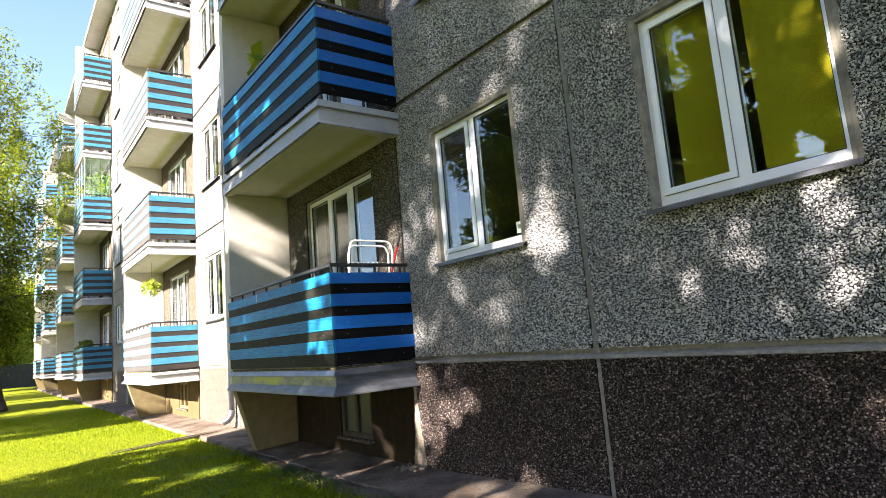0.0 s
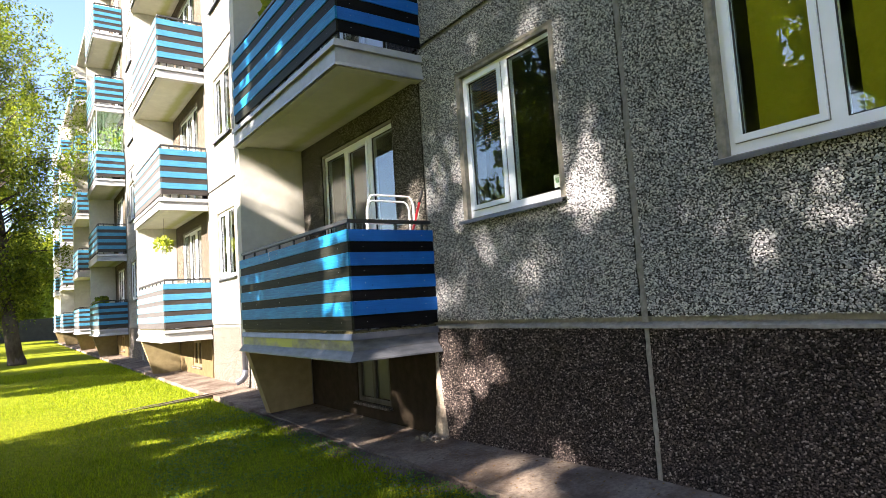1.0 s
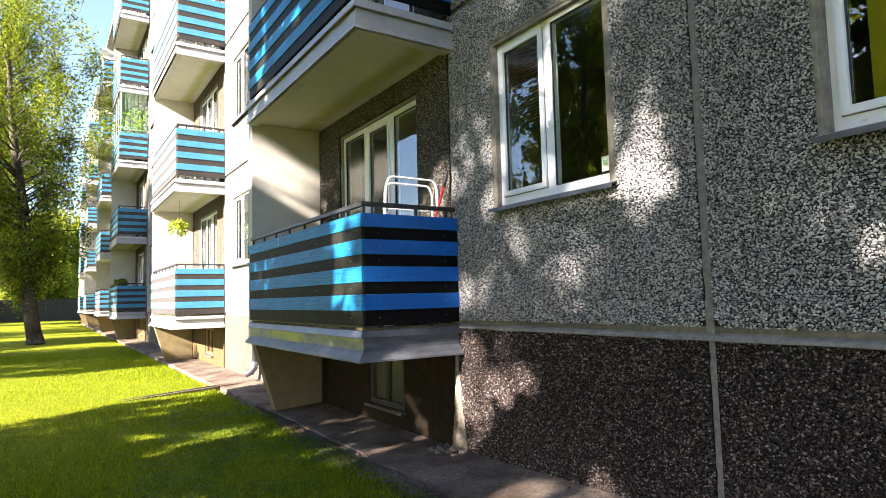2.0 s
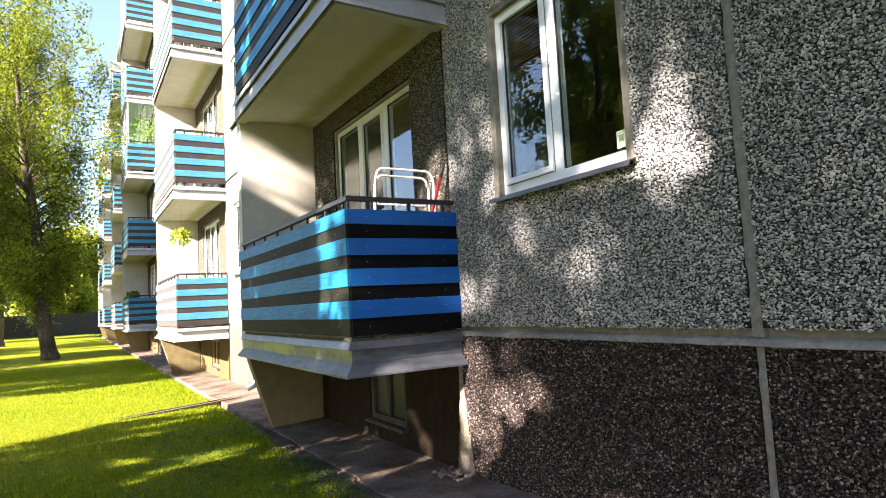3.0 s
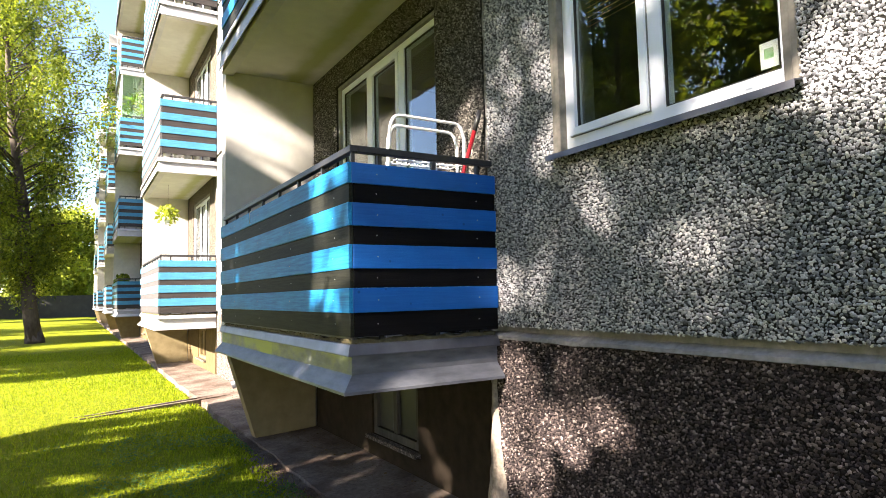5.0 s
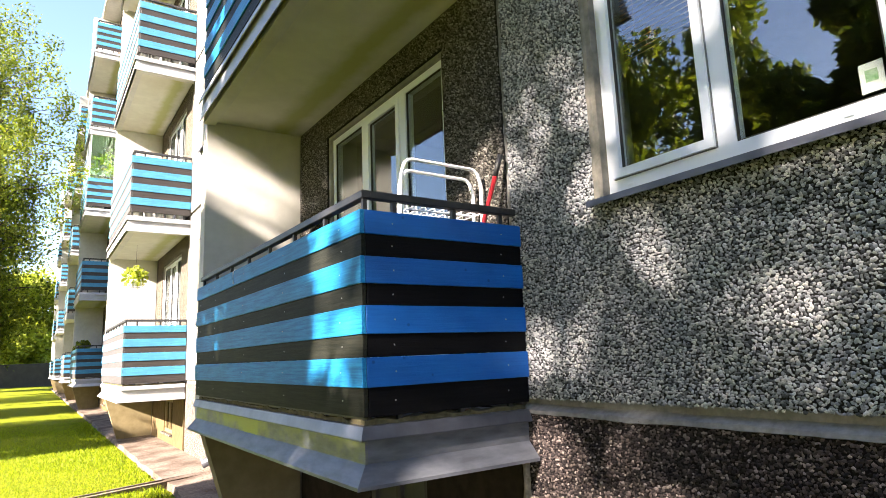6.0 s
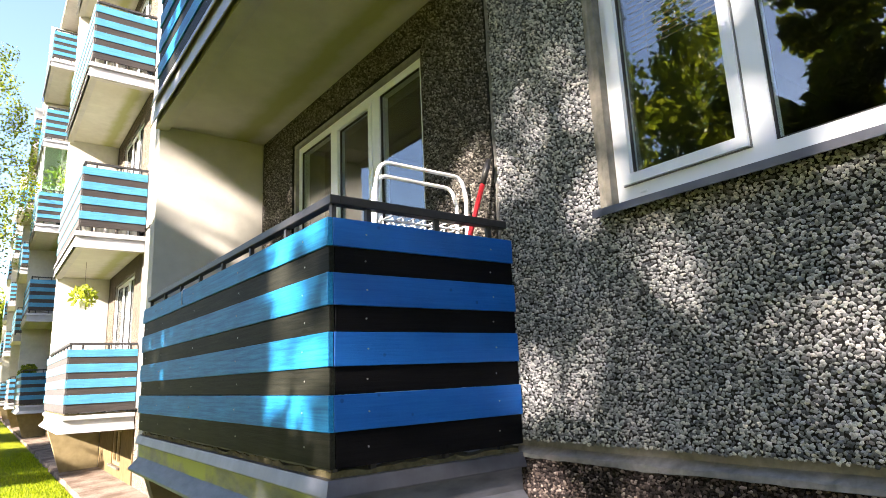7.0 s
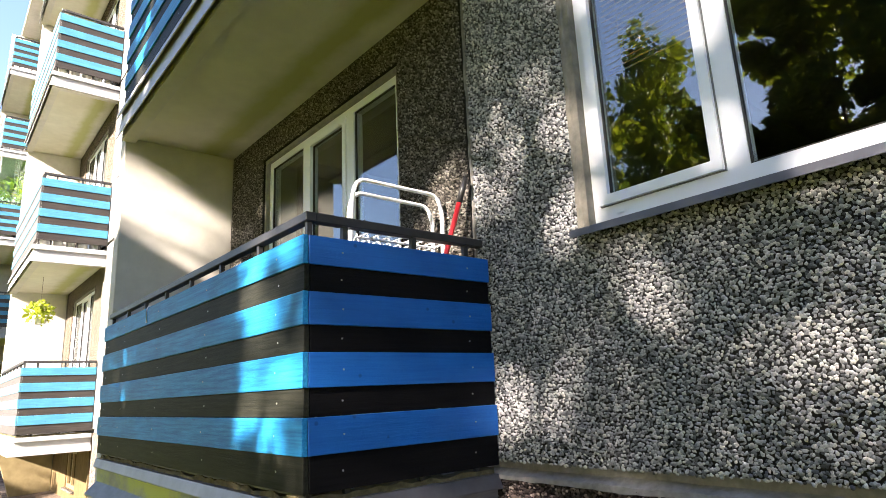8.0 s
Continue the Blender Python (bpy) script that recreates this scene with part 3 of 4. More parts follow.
for y in window_bays:
    for k in range(FLOORS):
        if y == 0.0 and k == 0:
            continue
        w = copy_thing(near_window, pose(0, y, SEAM + k * STOREY))
        w.name = f"window_{n}"
        n += 1


def door_unit():
    root = thing("balcony_door", "white plastic balcony door flanked by two tall windows", "door", kind="structure")
    a, b, c, d = DOOR
    x = 0.05
    part("surround", ring(bmesh.new(), a, b, c, d, 0.03, 0.02, 0.12, False), M_CONCRETE, root, "dark cement reveal")
    part("window_frame", ring(bmesh.new(), a + 0.03, b - 0.03, c, d - 0.03, 0.05, x, x + 0.07), M_PVC, root)
    m1, m2 = a + 0.60, a + 1.22
    sill = c + 0.78
    for m in (m1, m2):
        part("mullion", box_bm(x - 0.004, x + 0.066, m - 0.045, m + 0.045, c + 0.0505, d - 0.0805), M_PVC, root)
    for y0, y1 in ((a + 0.0805, m1 - 0.0455), (m2 + 0.0455, b - 0.0805)):
        part("parapet", box_bm(x + 0.002, x + 0.068, y0, y1, c + 0.0505, sill), M_PVC, root)
        casement(root, y0, y1, sill + 0.001, d - 0.081, x, False)
    casement(root, m1 + 0.0455, m2 - 0.0455, c + 0.051, d - 0.081, x, True)
    part("vent", box_bm(x - 0.02, x - 0.0165, m1 + 0.12, m2 - 0.12, d - 0.115, d - 0.095), M_PVC, root, "trickle vent")
    part("handle", box_bm(x - 0.05, x - 0.017, m1 + 0.06, m1 + 0.075, c + 1.02, c + 1.14, bevel=0.004), M_PVC, root)
    return root


door = door_unit()
door.location = (0, BALCONIES[0], SEAM)
for i, y in enumerate(BALCONIES):
    for k in range(FLOORS):
        if i or k:
            copy_thing(door, pose(0, y, SEAM + k * STOREY))


# ---- balconies ----
B_OUT = -0.935


def mitred(y, y1, x, profile):
    """A folded strip round the slab's outer corner: along its end at y, then along its front at x."""
    bm = bmesh.new()
    loops = [[bm.verts.new(p) for p in ((0.0, y + u, w), (x + u, y + u, w), (x + u, y1, w))] for u, w in profile]
    m = len(loops)
    for q in range(m):
        for k in range(2):
            bm.faces.new((loops[q][k], loops[q][k + 1], loops[(q + 1) % m][k + 1], loops[(q + 1) % m][k]))
    for k in (0, 2):
        bm.faces.new([r[k] for r in loops])
    bmesh.ops.recalc_face_normals(bm, faces=bm.faces)
    return bm


def balcony(ground, screws):
    """Origin: on the wall plane, at the bay's near joint, at the slab's top."""
    root = thing("balcony", "concrete balcony screened with blue and black boards", "balcony", group="balconies of the house")
    y0, y1 = -0.09, B_LEN
    if ground:
        part("slab", box_bm(-0.90, 0.0, y0 + 0.045, y1, -0.17, -0.01), M_CONCRETE, root, "weathered concrete slab")
        crust, crng = bmesh.new(), random.Random(3)
        rim = [(-0.01 - 0.05 * n, y0 + 0.03) for n in range(18)] + [(-0.915, y0 + 0.03 + 0.06 * n) for n in range(53)]
        loops = []
        for cx, cy in rim:
            j = crng.uniform(-0.008, 0.008)
            loops.append([crust.verts.new(p) for p in ((cx + j, cy + j, -0.009), (cx + j * 0.5, cy + j * 0.5, 0.018 + j), (cx + 0.08, cy + 0.08, 0.02 + j))])
        for p, q in zip(loops, loops[1:]):
            for k in range(2):
                crust.faces.new((p[k], p[k + 1], q[k + 1], q[k]))
        bmesh.ops.recalc_face_normals(crust, faces=crust.faces)
        part("crust", crust, M_CRUST, root, "crumbling mossy mortar edge")
        for seg, prof in (("upper_flashing", [(0.0, 0.0), (-0.030, -0.003), (-0.046, -0.056), (-0.046, -0.062), (-0.040, -0.062), (-0.026, -0.012), (0.0, -0.008)]),
                          ("lower_flashing", [(-0.014, 0.02), (-0.014, -0.100), (-0.085, -0.175), (-0.085, -0.19), (-0.078, -0.19), (-0.07, -0.175), (-0.007, -0.103), (-0.007, 0.02)])):
            dz = 0.0 if seg[0] == "u" else -0.058
            bm = mitred(y0 + 0.04, y1, -0.905, [(u, w + dz) for u, w in prof])
            part(seg, bm, (M_ZINC_MOSS if dz else M_ZINC) if screws else M_FASCIA, root, ("folded zinc flashing, stained green" if dz else "folded zinc flashing") if screws else "folded pale metal flashing")
    else:
        part("slab", box_bm(-0.93, 0.0, y0 + 0.03, y1, -0.30, -0.08, bevel=0.006), M_SOFFIT, root, "painted concrete slab with a stained soffit")
        part("drip_edge", mitred(y0 + 0.03, y1, -0.93, [(0.10, -0.31), (-0.004, -0.31), (-0.004, -0.335), (0.10, -0.335)]), M_RENDER, root)
        part("upper_flashing", mitred(y0 + 0.03, y1, -0.93, [(0.02, -0.072), (-0.034, -0.080), (-0.052, -0.155), (-0.046, -0.160), (-0.030, -0.092), (0.02, -0.078)]), M_FASCIA, root, "folded pale metal flashing")
        part("lower_flashing", mitred(y0 + 0.03, y1, -0.93, [(-0.018, -0.10), (-0.018, -0.15), (-0.034, -0.300), (-0.050, -0.338), (-0.044, -0.340), (-0.027, -0.304), (-0.012, -0.15), (-0.012, -0.10)]), M_FASCIA, root, "folded pale metal fascia")
    b0, bh = (0.035, 0.1135) if ground else (-0.005, 0.119)
    widths = (0.128, 0.124, 0.104, 0.121, 0.101, 0.118, 0.104, 0.106) if ground else (bh,) * 8
    for n in range(8):
        blue = n % 2 == 1
        z0 = b0 + sum(widths[:n])
        z1 = z0 + widths[n] - 0.001
        t = 0.010 if blue else 0.0
        if blue:
            z0 -= 0.004
        # Far fronts take the copies with sunlight mixed into the paint
        f = part("front_board", box_bm(B_OUT - t, B_OUT + 0.022 - t, y0 - t, y1 - 0.02 + t, z0, z1, bevel=0.002), (M_BLUE if screws else M_BLUE_LIT) if blue else (M_BLACK if screws else M_BLACK_LIT), root, "blue painted board" if blue else "black painted board")
        # Ends: shade-darkened paint on the near balconies, sun-lightened paint on the far ones
        e = part("end_board", box_bm(B_OUT + 0.024 - t, -0.006, y0 - t, y0 + 0.022 - t, z0, z1, bevel=0.002), (M_BLUE_SHADE_END if screws else M_BLUE_LIT_END) if blue else (M_BLACK_SHADE_END if screws else M_BLACK_LIT_END), root, "blue painted board" if blue else "black painted board")
        if screws:
            for yy in (0.12, 0.9, 1.7, 2.5, 3.0):
                part("screw", tube(bmesh.new(), [(B_OUT - t - 0.002, yy, (z0 + z1) / 2), (B_OUT - t + 0.003, yy, (z0 + z1) / 2)], 0.0038, 6), M_SCREW, f)
            for xx in (-0.78, -0.14):
                part("screw", tube(bmesh.new(), [(xx, y0 - t - 0.002, (z0 + z1) / 2), (xx, y0 - t + 0.003, (z0 + z1) / 2)], 0.0038, 6), M_SCREW, e)
    top = b0 + sum(widths)
    rx, ry, rz = B_OUT + 0.04, y0 + 0.045, top + 0.10
    part("handrail", box_bm(rx - 0.022, rx + 0.022, ry - 0.022, y1, rz - 0.036, rz, bevel=0.003), M_RAIL, root, "dark painted steel rail")
    part("handrail", box_bm(rx + 0.0225, 0.0, ry - 0.022, ry + 0.022, rz - 0.036, rz, bevel=0.003), M_RAIL, root, "dark painted steel rail")
    low = -0.01 if ground else -0.08
    for n in range(8):
        yy = ry + (y1 - 0.05 - ry) * n / 7
        part("post", box_bm(rx - 0.010, rx + 0.010, yy - 0.010, yy + 0.010, low, rz - 0.037), M_RAIL, root, "dark painted steel post")
    for xx in (-0.74, -0.40, -0.10):
        part("post", box_bm(xx - 0.012, xx + 0.012, ry - 0.010, ry + 0.010, low, rz - 0.037), M_RAIL, root, "dark painted steel post")
    part("bottom_rail", box_bm(rx - 0.012, rx + 0.012, ry, y1, 0.02, 0.04), M_RAIL, root)
    return root


low_balcony = balcony(True, True)
low_balcony.location = (0, BALCONIES[0], 1.145)
far_low = balcony(True, False)
far_low.location = (0, BALCONIES[1], 1.145)
high_balcony = balcony(False, True)
high_balcony.location = (0, BALCONIES[0], 3.95)
far_high = balcony(False, False)
far_high.location = (0, BALCONIES[1], 3.95)
for i, y in enumerate(BALCONIES):
    for k in range(FLOORS):
        if k == 0 and i > 1:
            copy_thing(far_low, pose(0, y, 1.145))
        elif k > 1 or (k and i > 1):
            copy_thing(far_high if i else high_balcony, pose(0, y, 1.15 + k * STOREY))


# the fin wall that closes each balcony bay at its far end, and its tapered foot
def fin():
    root = thing("fin_wall", "tall pale rendered wall fin beside the balconies", "wall", kind="structure")
    part("fin", box_bm(-0.90, 0.0, 0.0, 0.16, 0.93, TOP - 0.02, bevel=0.004), M_RENDER, root, "pale rendered concrete")
    for k in range(1, FLOORS):
        part("fin_joint", box_bm(-0.904, -0.0, -0.0, 0.164, SEAM + k * STOREY - 0.14, SEAM + k * STOREY - 0.12), M_JOINT, root)
    bm = prism(bmesh.new(), [(0.0, -0.2), (-0.52, -0.2), (-0.60, 0.02), (-0.88, 0.93), (0.0, 0.93)], "y", 0.0, 0.16)
    part("pier", bm, M_PIER, root, "tapered ochre-painted concrete pier")
    return root


def basement_window(label, wood, glass):
    root = thing("basement_window", label, "window", kind="structure")
    part("window_frame", ring(bmesh.new(), 0.95, 1.75, 0.25, 0.85, 0.06, 0.03, 0.10), wood, root, "flaking paint")
    part("mullion", box_bm(0.034, 0.095, 1.33, 1.39, 0.311, 0.789), wood, root)
    part("window_sill", box_bm(-0.04, 0.029, 0.92, 1.78, 0.215, 0.248, bevel=0.004), M_PLINTH, root)
    for y0, y1 in ((1.011, 1.329), (1.391, 1.689)):
        part("pane", box_bm(0.06, 0.065, y0, y1, 0.311, 0.789), glass, root).visible_shadow = False
    return root


basement_window("small basement window with dark opaque panes and a dull grey frame", M_GREY_WOOD, M_DARK_PANE).location = (0, BALCONIES[0], 0)
ochre_basement = basement_window("small ochre-framed basement window under the balcony", M_WOOD, M_DIM_GLASS)
ochre_basement.location = (0, BALCONIES[1], 0)
for y in BALCONIES[2:]:
    copy_thing(ochre_basement, pose(0, y, 0))

first_fin = fin()
first_fin.location = (0, BALCONIES[0] + B_LEN, 0)
for y in BALCONIES[1:]:
    copy_thing(first_fin, pose(0, y + B_LEN, 0))

# ---- ground ----
def ground_mesh():
    bm = bmesh.new()
    xs = sorted({-0.0, -0.6, *(-0.6 - 0.4 * i for i in range(1, 40)), -25, -45, -90, -400, 6, 30, 400})
    ys = sorted({*(-14 + 0.7 * i for i in range(130)), -400, -100, -40, 110, 200, 400, 900})
    vs = [[bm.verts.new((x, y, ground_z(x, y))) for y in ys] for x in xs]
    for i in range(len(xs) - 1):
        for j in range(len(ys) - 1):
            bm.faces.new((vs[i][j], vs[i + 1][j], vs[i + 1][j + 1], vs[i][j + 1]))
    return bm


def ground_z(x, y):
    near = max(0.0, min(1.0, (-x - 0.5) / 0.6)) if x < 0 else 0.0
    return -0.06 + near * (0.06 + 0.03 * noise.noise(Vector((x * 0.4, y * 0.4, 0))))


ground = tagged(part("ground", ground_mesh(), M_LAWN, None, smooth=True), "mown green lawn in dappled sun", "lawn", kind="structure")


def apron_mesh():
    bm = bmesh.new()
    rng = random.Random(4)
    ys = [-12.4 + 0.12 * i for i in range(610)]
    rows = []
    for y in ys:
        edge = -0.66 + 0.06 * noise.noise(Vector((0, y * 1.3, 3))) + 0.02 * rng.random()
        rise = 0.07 * max(0.0, min(1.0, (2.4 - y) / 2.4))
        rows.append([bm.verts.new(p) for p in ((0.02, y, 0.075 + rise), (-0.3, y, 0.05 + rise * 0.7 + 0.008 * rng.random()), (edge, y, 0.03 + 0.012 * rng.random()), (edge - 0.02, y, -0.1))])
    for a, b in zip(rows, rows[1:]):
        for q in range(3):
            bm.faces.new((a[q], a[q + 1], b[q + 1], b[q]))
    bmesh.ops.recalc_face_normals(bm, faces=bm.faces)
    return bm


tagged(part("pavement_apron", apron_mesh(), M_APRON), "worn reddish concrete apron with soil along the plinth", "pavement", kind="structure")


# ---- trees ----
def leaves_mesh(name, rng, centres, radii, count, size, material, droop=0.0):
    """Many small folded leaves scattered through clumps."""
    pick = rng.integers(0, len(centres), count)
    d = rng.normal(size=(count, 3))
    d /= np.linalg.norm(d, axis=1)[:, None]
    p = centres[pick] + d * (radii[pick] * rng.random(count) ** 0.45)[:, None]
    p[:, 2] -= droop * rng.random(count) ** 2
    n = rng.normal(size=(count, 3)) + (0, 0, 0.4)
    n /= np.linalg.norm(n, axis=1)[:, None]
    a = np.cross(n, rng.normal(size=(count, 3)))
    a /= np.linalg.norm(a, axis=1)[:, None]
    b = np.cross(n, a)
    s = size * (0.6 + 0.8 * rng.random(count))[:, None]
    co = np.stack([p - a * s, p + b * s * 0.55 + n * s * 0.15, p + a * s, p - b * s * 0.55 + n * s * 0.15], 1).reshape(-1, 3)
    return raw_mesh(name, co, np.arange(count * 4), np.full(count, 4), material)


def tree(label, at, height, crown_r, trunk_r, seed, leaves, leaf_size, lean=(0, 0), low=0.25, bark=None, clumps=60, material=None, droop=0.6, reach=1.0, clump=0.36):
    root = thing("tree", label, "tree", at)
    rng = np.random.default_rng(seed)
    bm = bmesh.new()
    spine = [Vector((lean[0] * (i / 10) + 0.05 * math.sin(i * 1.3 + seed), lean[1] * (i / 10) + 0.05 * math.cos(i + seed), -0.1 + height * 0.93 * i / 10)) for i in range(11)]
    tube(bm, spine, trunk_r, 10, taper=trunk_r * 0.15)
    tube(bm, [Vector((0, 0, -0.12)), Vector((0, 0, 0.05)), spine[1] * 0.35 + Vector((0, 0, 0.05))], trunk_r * 1.5, 10, taper=trunk_r * 0.95)
    cs, rs = [], []
    for i in range(clumps):
        f = low + (1 - low) * ((i + rng.random()) / clumps)
        a = rng.random() * 2 * math.pi
        w = crown_r * (math.sin(math.pi * min(1, 0.12 + 0.88 * (1 - (f - low) / (1 - low)) ** 0.8)) ** 0.6) * (0.25 + 0.75 * rng.random() ** 0.6) * reach
        k = f * 10
        q = spine[min(9, int(k))].lerp(spine[min(10, int(k) + 1)], k - int(k))
        tip = q + Vector((w * math.cos(a), w * math.sin(a), 0.08 * w))
        start = spine[0].lerp(q, 0.9)
        mid = start.lerp(tip, 0.5) + Vector((0, 0, 0.12 * w))
        tube(bm, [start, mid, tip], trunk_r * 0.22 * (1.2 - f), 5, taper=0.008)
        for s, e in ((0.55, 0.8), (1.0, 1.0)):
            c = start.lerp(tip, s)
            cs.append(c)
            rs.append((0.35 + 0.35 * rng.random()) * crown_r * clump * e)
    part("trunk", bm, bark or M_BARK, root, "brown bark with boughs", smooth=True)
    part("crown", leaves_mesh("crown", rng, np.array([tuple(c) for c in cs]), np.array(rs), leaves, leaf_size, material or M_LEAF, droop), None, root, "loose green foliage")
    return root


tree("leaning birch with a loose drooping green crown", (-3.35, 26.0, 0), 14.5, 4.2, 0.27, 3, 60000, 0.055, (-1.4, 0.4), 0.2, M_BIRCH, 95, droop=1.3, clump=0.25)
tree("tall birch with hanging twigs over the lawn", (-6.2, 33.0, 0), 20.0, 4.6, 0.32, 8, 45000, 0.07, (0.3, 0.2), 0.25, M_BIRCH, 90, droop=2.0, clump=0.25)
tree("thick-trunked linden on the far lawn", (-6.9, 47.0, 0), 15.0, 4.5, 0.45, 12, 22000, 0.12, (0.2, 0), 0.22, M_BARK, 70)
tree("broad green linden at the lawn's end", (-11.0, 57.0, 0), 16.0, 6.0, 0.4, 15, 22000, 0.14, (0.2, 0), 0.12, M_BARK, 70)
tree("broad green linden at the lawn's end", (-5.0, 78.0, 0), 12.0, 6.0, 0.3, 17, 22000, 0.22, (0.2, 0), 0.06, M_BARK, 80, M_LEAF_YELLOW)
# This one is added to shade the wall at the lawn's end
tree("broad green linden at the lawn's end", (-14.0, 68.0, 0), 14.0, 5.0, 0.35, 18, 20000, 0.16, (0.2, 0), 0.10, M_BARK, 70)
tree("broad green linden at the lawn's end", (-1.5, 80.0, 0), 13.0, 5.5, 0.3, 19, 20000, 0.2, (0.2, 0), 0.06, M_BARK, 80, M_LEAF_YELLOW)
# trees across the lawn, seen in the window panes, that shade the near part of the house
# Out of direct view; places and crowns fitted to the shade and reflections wanted
LINDEN = "large linden across the lawn"
tree(LINDEN, (-10.92, -4.39, 0), 14.34, 3.8, 0.35, 168, 37581, 0.13, (0.2, 0.1), 0.14, M_BARK, 110)
tree(LINDEN, (-17.53, -3.91, 0), 15.6, 4.4, 0.4, 587, 9389, 0.15, (0.1, 0.1), 0.12, M_BARK, 110)
tree(LINDEN, (-9.5, -9.5, 0), 13.0, 4.0, 0.35, 23, 24000, 0.12, (0.1, 0.2), 0.16, M_BARK, 70)
tree("slender linden across the lawn", (-10.1, 1.62, 0), 12.72, 2.5, 0.2, 313, 25020, 0.11, (0.0, 0.1), 0.46, M_BARK, 60, droop=0.3)
tree("young linden across the lawn", (-9.37, 3.07, 0), 7.17, 1.9, 0.13, 670, 26837, 0.10, (0.0, 0.1), 0.10, M_BARK, 60, droop=0.2)
tree("slender linden across the lawn", (-11.26, 4.14, 0), 13.69, 2.1, 0.18, 5, 19628, 0.11, (0.0, 0.1), 0.62, M_BARK, 50, droop=0.1)
tree("dense young linden bush across the lawn", (-8.74, 0.44, 0), 5.07, 1.5, 0.08, 670, 9183, 0.10, (0.0, 0.0), 0.05, M_BARK, 50, droop=0.2)
tree("young linden across the lawn", (-8.93, 4.69, 0), 6.75, 1.7, 0.12, 964, 11716, 0.10, (0.0, 0.1), 0.10, M_BARK, 50, droop=0.2)
tree("young linden across the lawn", (-9.5, 12.6, 0), 4.6, 1.9, 0.10, 25, 9000, 0.09, (0.1, 0.1), 0.10, M_BARK, 40, droop=0.2)
tree(LINDEN, (-16.0, 15.8, 0), 15.0, 3.9, 0.35, 26, 24000, 0.14, (0.1, 0.1), 0.10, M_BARK, 70)
tree(LINDEN, (-24.0, 14.6, 0), 19.0, 4.4, 0.4, 24, 24000, 0.16, (0.1, 0.2), 0.10, M_BARK, 80)
tree(LINDEN, (-25.0, 22.0, 0), 18.5, 4.6, 0.4, 27, 24000, 0.16, (0.1, 0.2), 0.10, M_BARK, 80)
tree(LINDEN, (-36.0, 33.0, 0), 19.0, 6.0, 0.4, 28, 24000, 0.2, (0.1, 0.2), 0.10, M_BARK, 80)
tree(LINDEN, (-40.0, 6.0, 0), 15.0, 6.0, 0.4, 29, 22000, 0.2, (0.1, 0.2), 0.10, M_BARK, 80)

# ---- the lawn's far end ----
tagged(part("garden_wall", box_bm(-9.5, 3.0, 72.0, 72.4, -0.2, 2.2, bevel=0.02), M_FARWALL), "grey concrete wall at the end of the lawn", "wall")
tagged(part("shed", box_bm(-34.0, -9.6, 71.0, 75.0, -0.2, 2.9, bevel=0.03), M_FARDARK), "low dark brown shed row", "shed")


# ---- stones set in the near panels ----
def stones_mesh(name, seed, y0, y1, z0, z1, holes, step, x, material):
    """Crushed stones pressed into a panel's face: five-sided, blunt, each tilted its own way."""
    rng = np.random.default_rng(seed)
    ny, nz = int((y1 - y0) / step), int((z1 - z0) / step)
    gy, gz = np.meshgrid(np.arange(ny), np.arange(nz), indexing="ij")
    py = y0 + (gy + 0.5 + 0.5 * (gz % 2)).ravel() * step + rng.uniform(-0.42, 0.42, ny * nz) * step
    pz = z0 + (gz + 0.5).ravel() * step + rng.uniform(-0.42, 0.42, ny * nz) * step
    keep = (py < y1 - step * 0.3) & (py > y0 + step * 0.3)
    for a, b, c, d in holes:
        keep &= ~((py > a - step * 0.5) & (py < b + step * 0.5) & (pz > c - step * 0.5) & (pz < d + step * 0.5))
    # knocked-off corners of the panel
    for cy in (y0, y1):
        keep &= ~(np.hypot(py - cy, pz - z0) < 0.03 * rng.random(len(py)) + 0.02)
    py, pz = py[keep], pz[keep]
    n = len(py)
    r = step * rng.uniform(0.50, 0.86, n)
    ang = rng.uniform(0, 2 * np.pi, n)
    squash = rng.uniform(0.52, 0.95, n)
    turn = rng.normal(0, 0.9, n)
    high = r * rng.uniform(0.45, 1.05, n)
    tilt = rng.normal(0, 0.45, (n, 2))
    rings = []
    for scale, lift in ((1.0, 0.0), (0.66, 1.0)):
        corners = []
        for k in range(5):
            a = ang + 2 * np.pi * k / 5 + rng.uniform(-0.35, 0.35, n)
            rr = r * scale * rng.uniform(0.8, 1.2, n)
            u, w = rr * np.cos(a), rr * np.sin(a) * squash
            u, w = u * np.cos(turn) - w * np.sin(turn), u * np.sin(turn) + w * np.cos(turn)
            out = (high + u * tilt[:, 0] + w * tilt[:, 1]) * lift
            corners.append(np.stack([x - out, py + u, pz + w], 1))
        rings.append(np.stack(corners, 1))
    co = np.concatenate(rings, 1).reshape(-1, 3)
    faces = []
    for k in range(5):
        faces += [k, 5 + k, 5 + (k + 1) % 5, (k + 1) % 5]
    faces += [9, 8, 7, 6, 5]
    flat = (np.arange(n)[:, None] * 10 + np.array(faces)[None]).ravel()
    return raw_mesh(name, co, flat, np.tile([4, 4, 4, 4, 4, 5], n), material)


def grown(h, e):
    return (h[0] - e, h[1] + e, h[2] - e, h[3] + e)


WIN_STONES = stones_mesh("pebble_dash", 5, 0.024, BAY - 0.024, 0.024, STOREY - 0.024, [grown(WIN, 0.0)], 0.0112, 0.003, M_PEBBLE)
HIGH_STONES = stones_mesh("pebble_dash", 8, 0.024, BAY - 0.024, 0.024, 1.0, [grown(WIN, 0.0)], 0.0112, 0.003, M_PEBBLE)
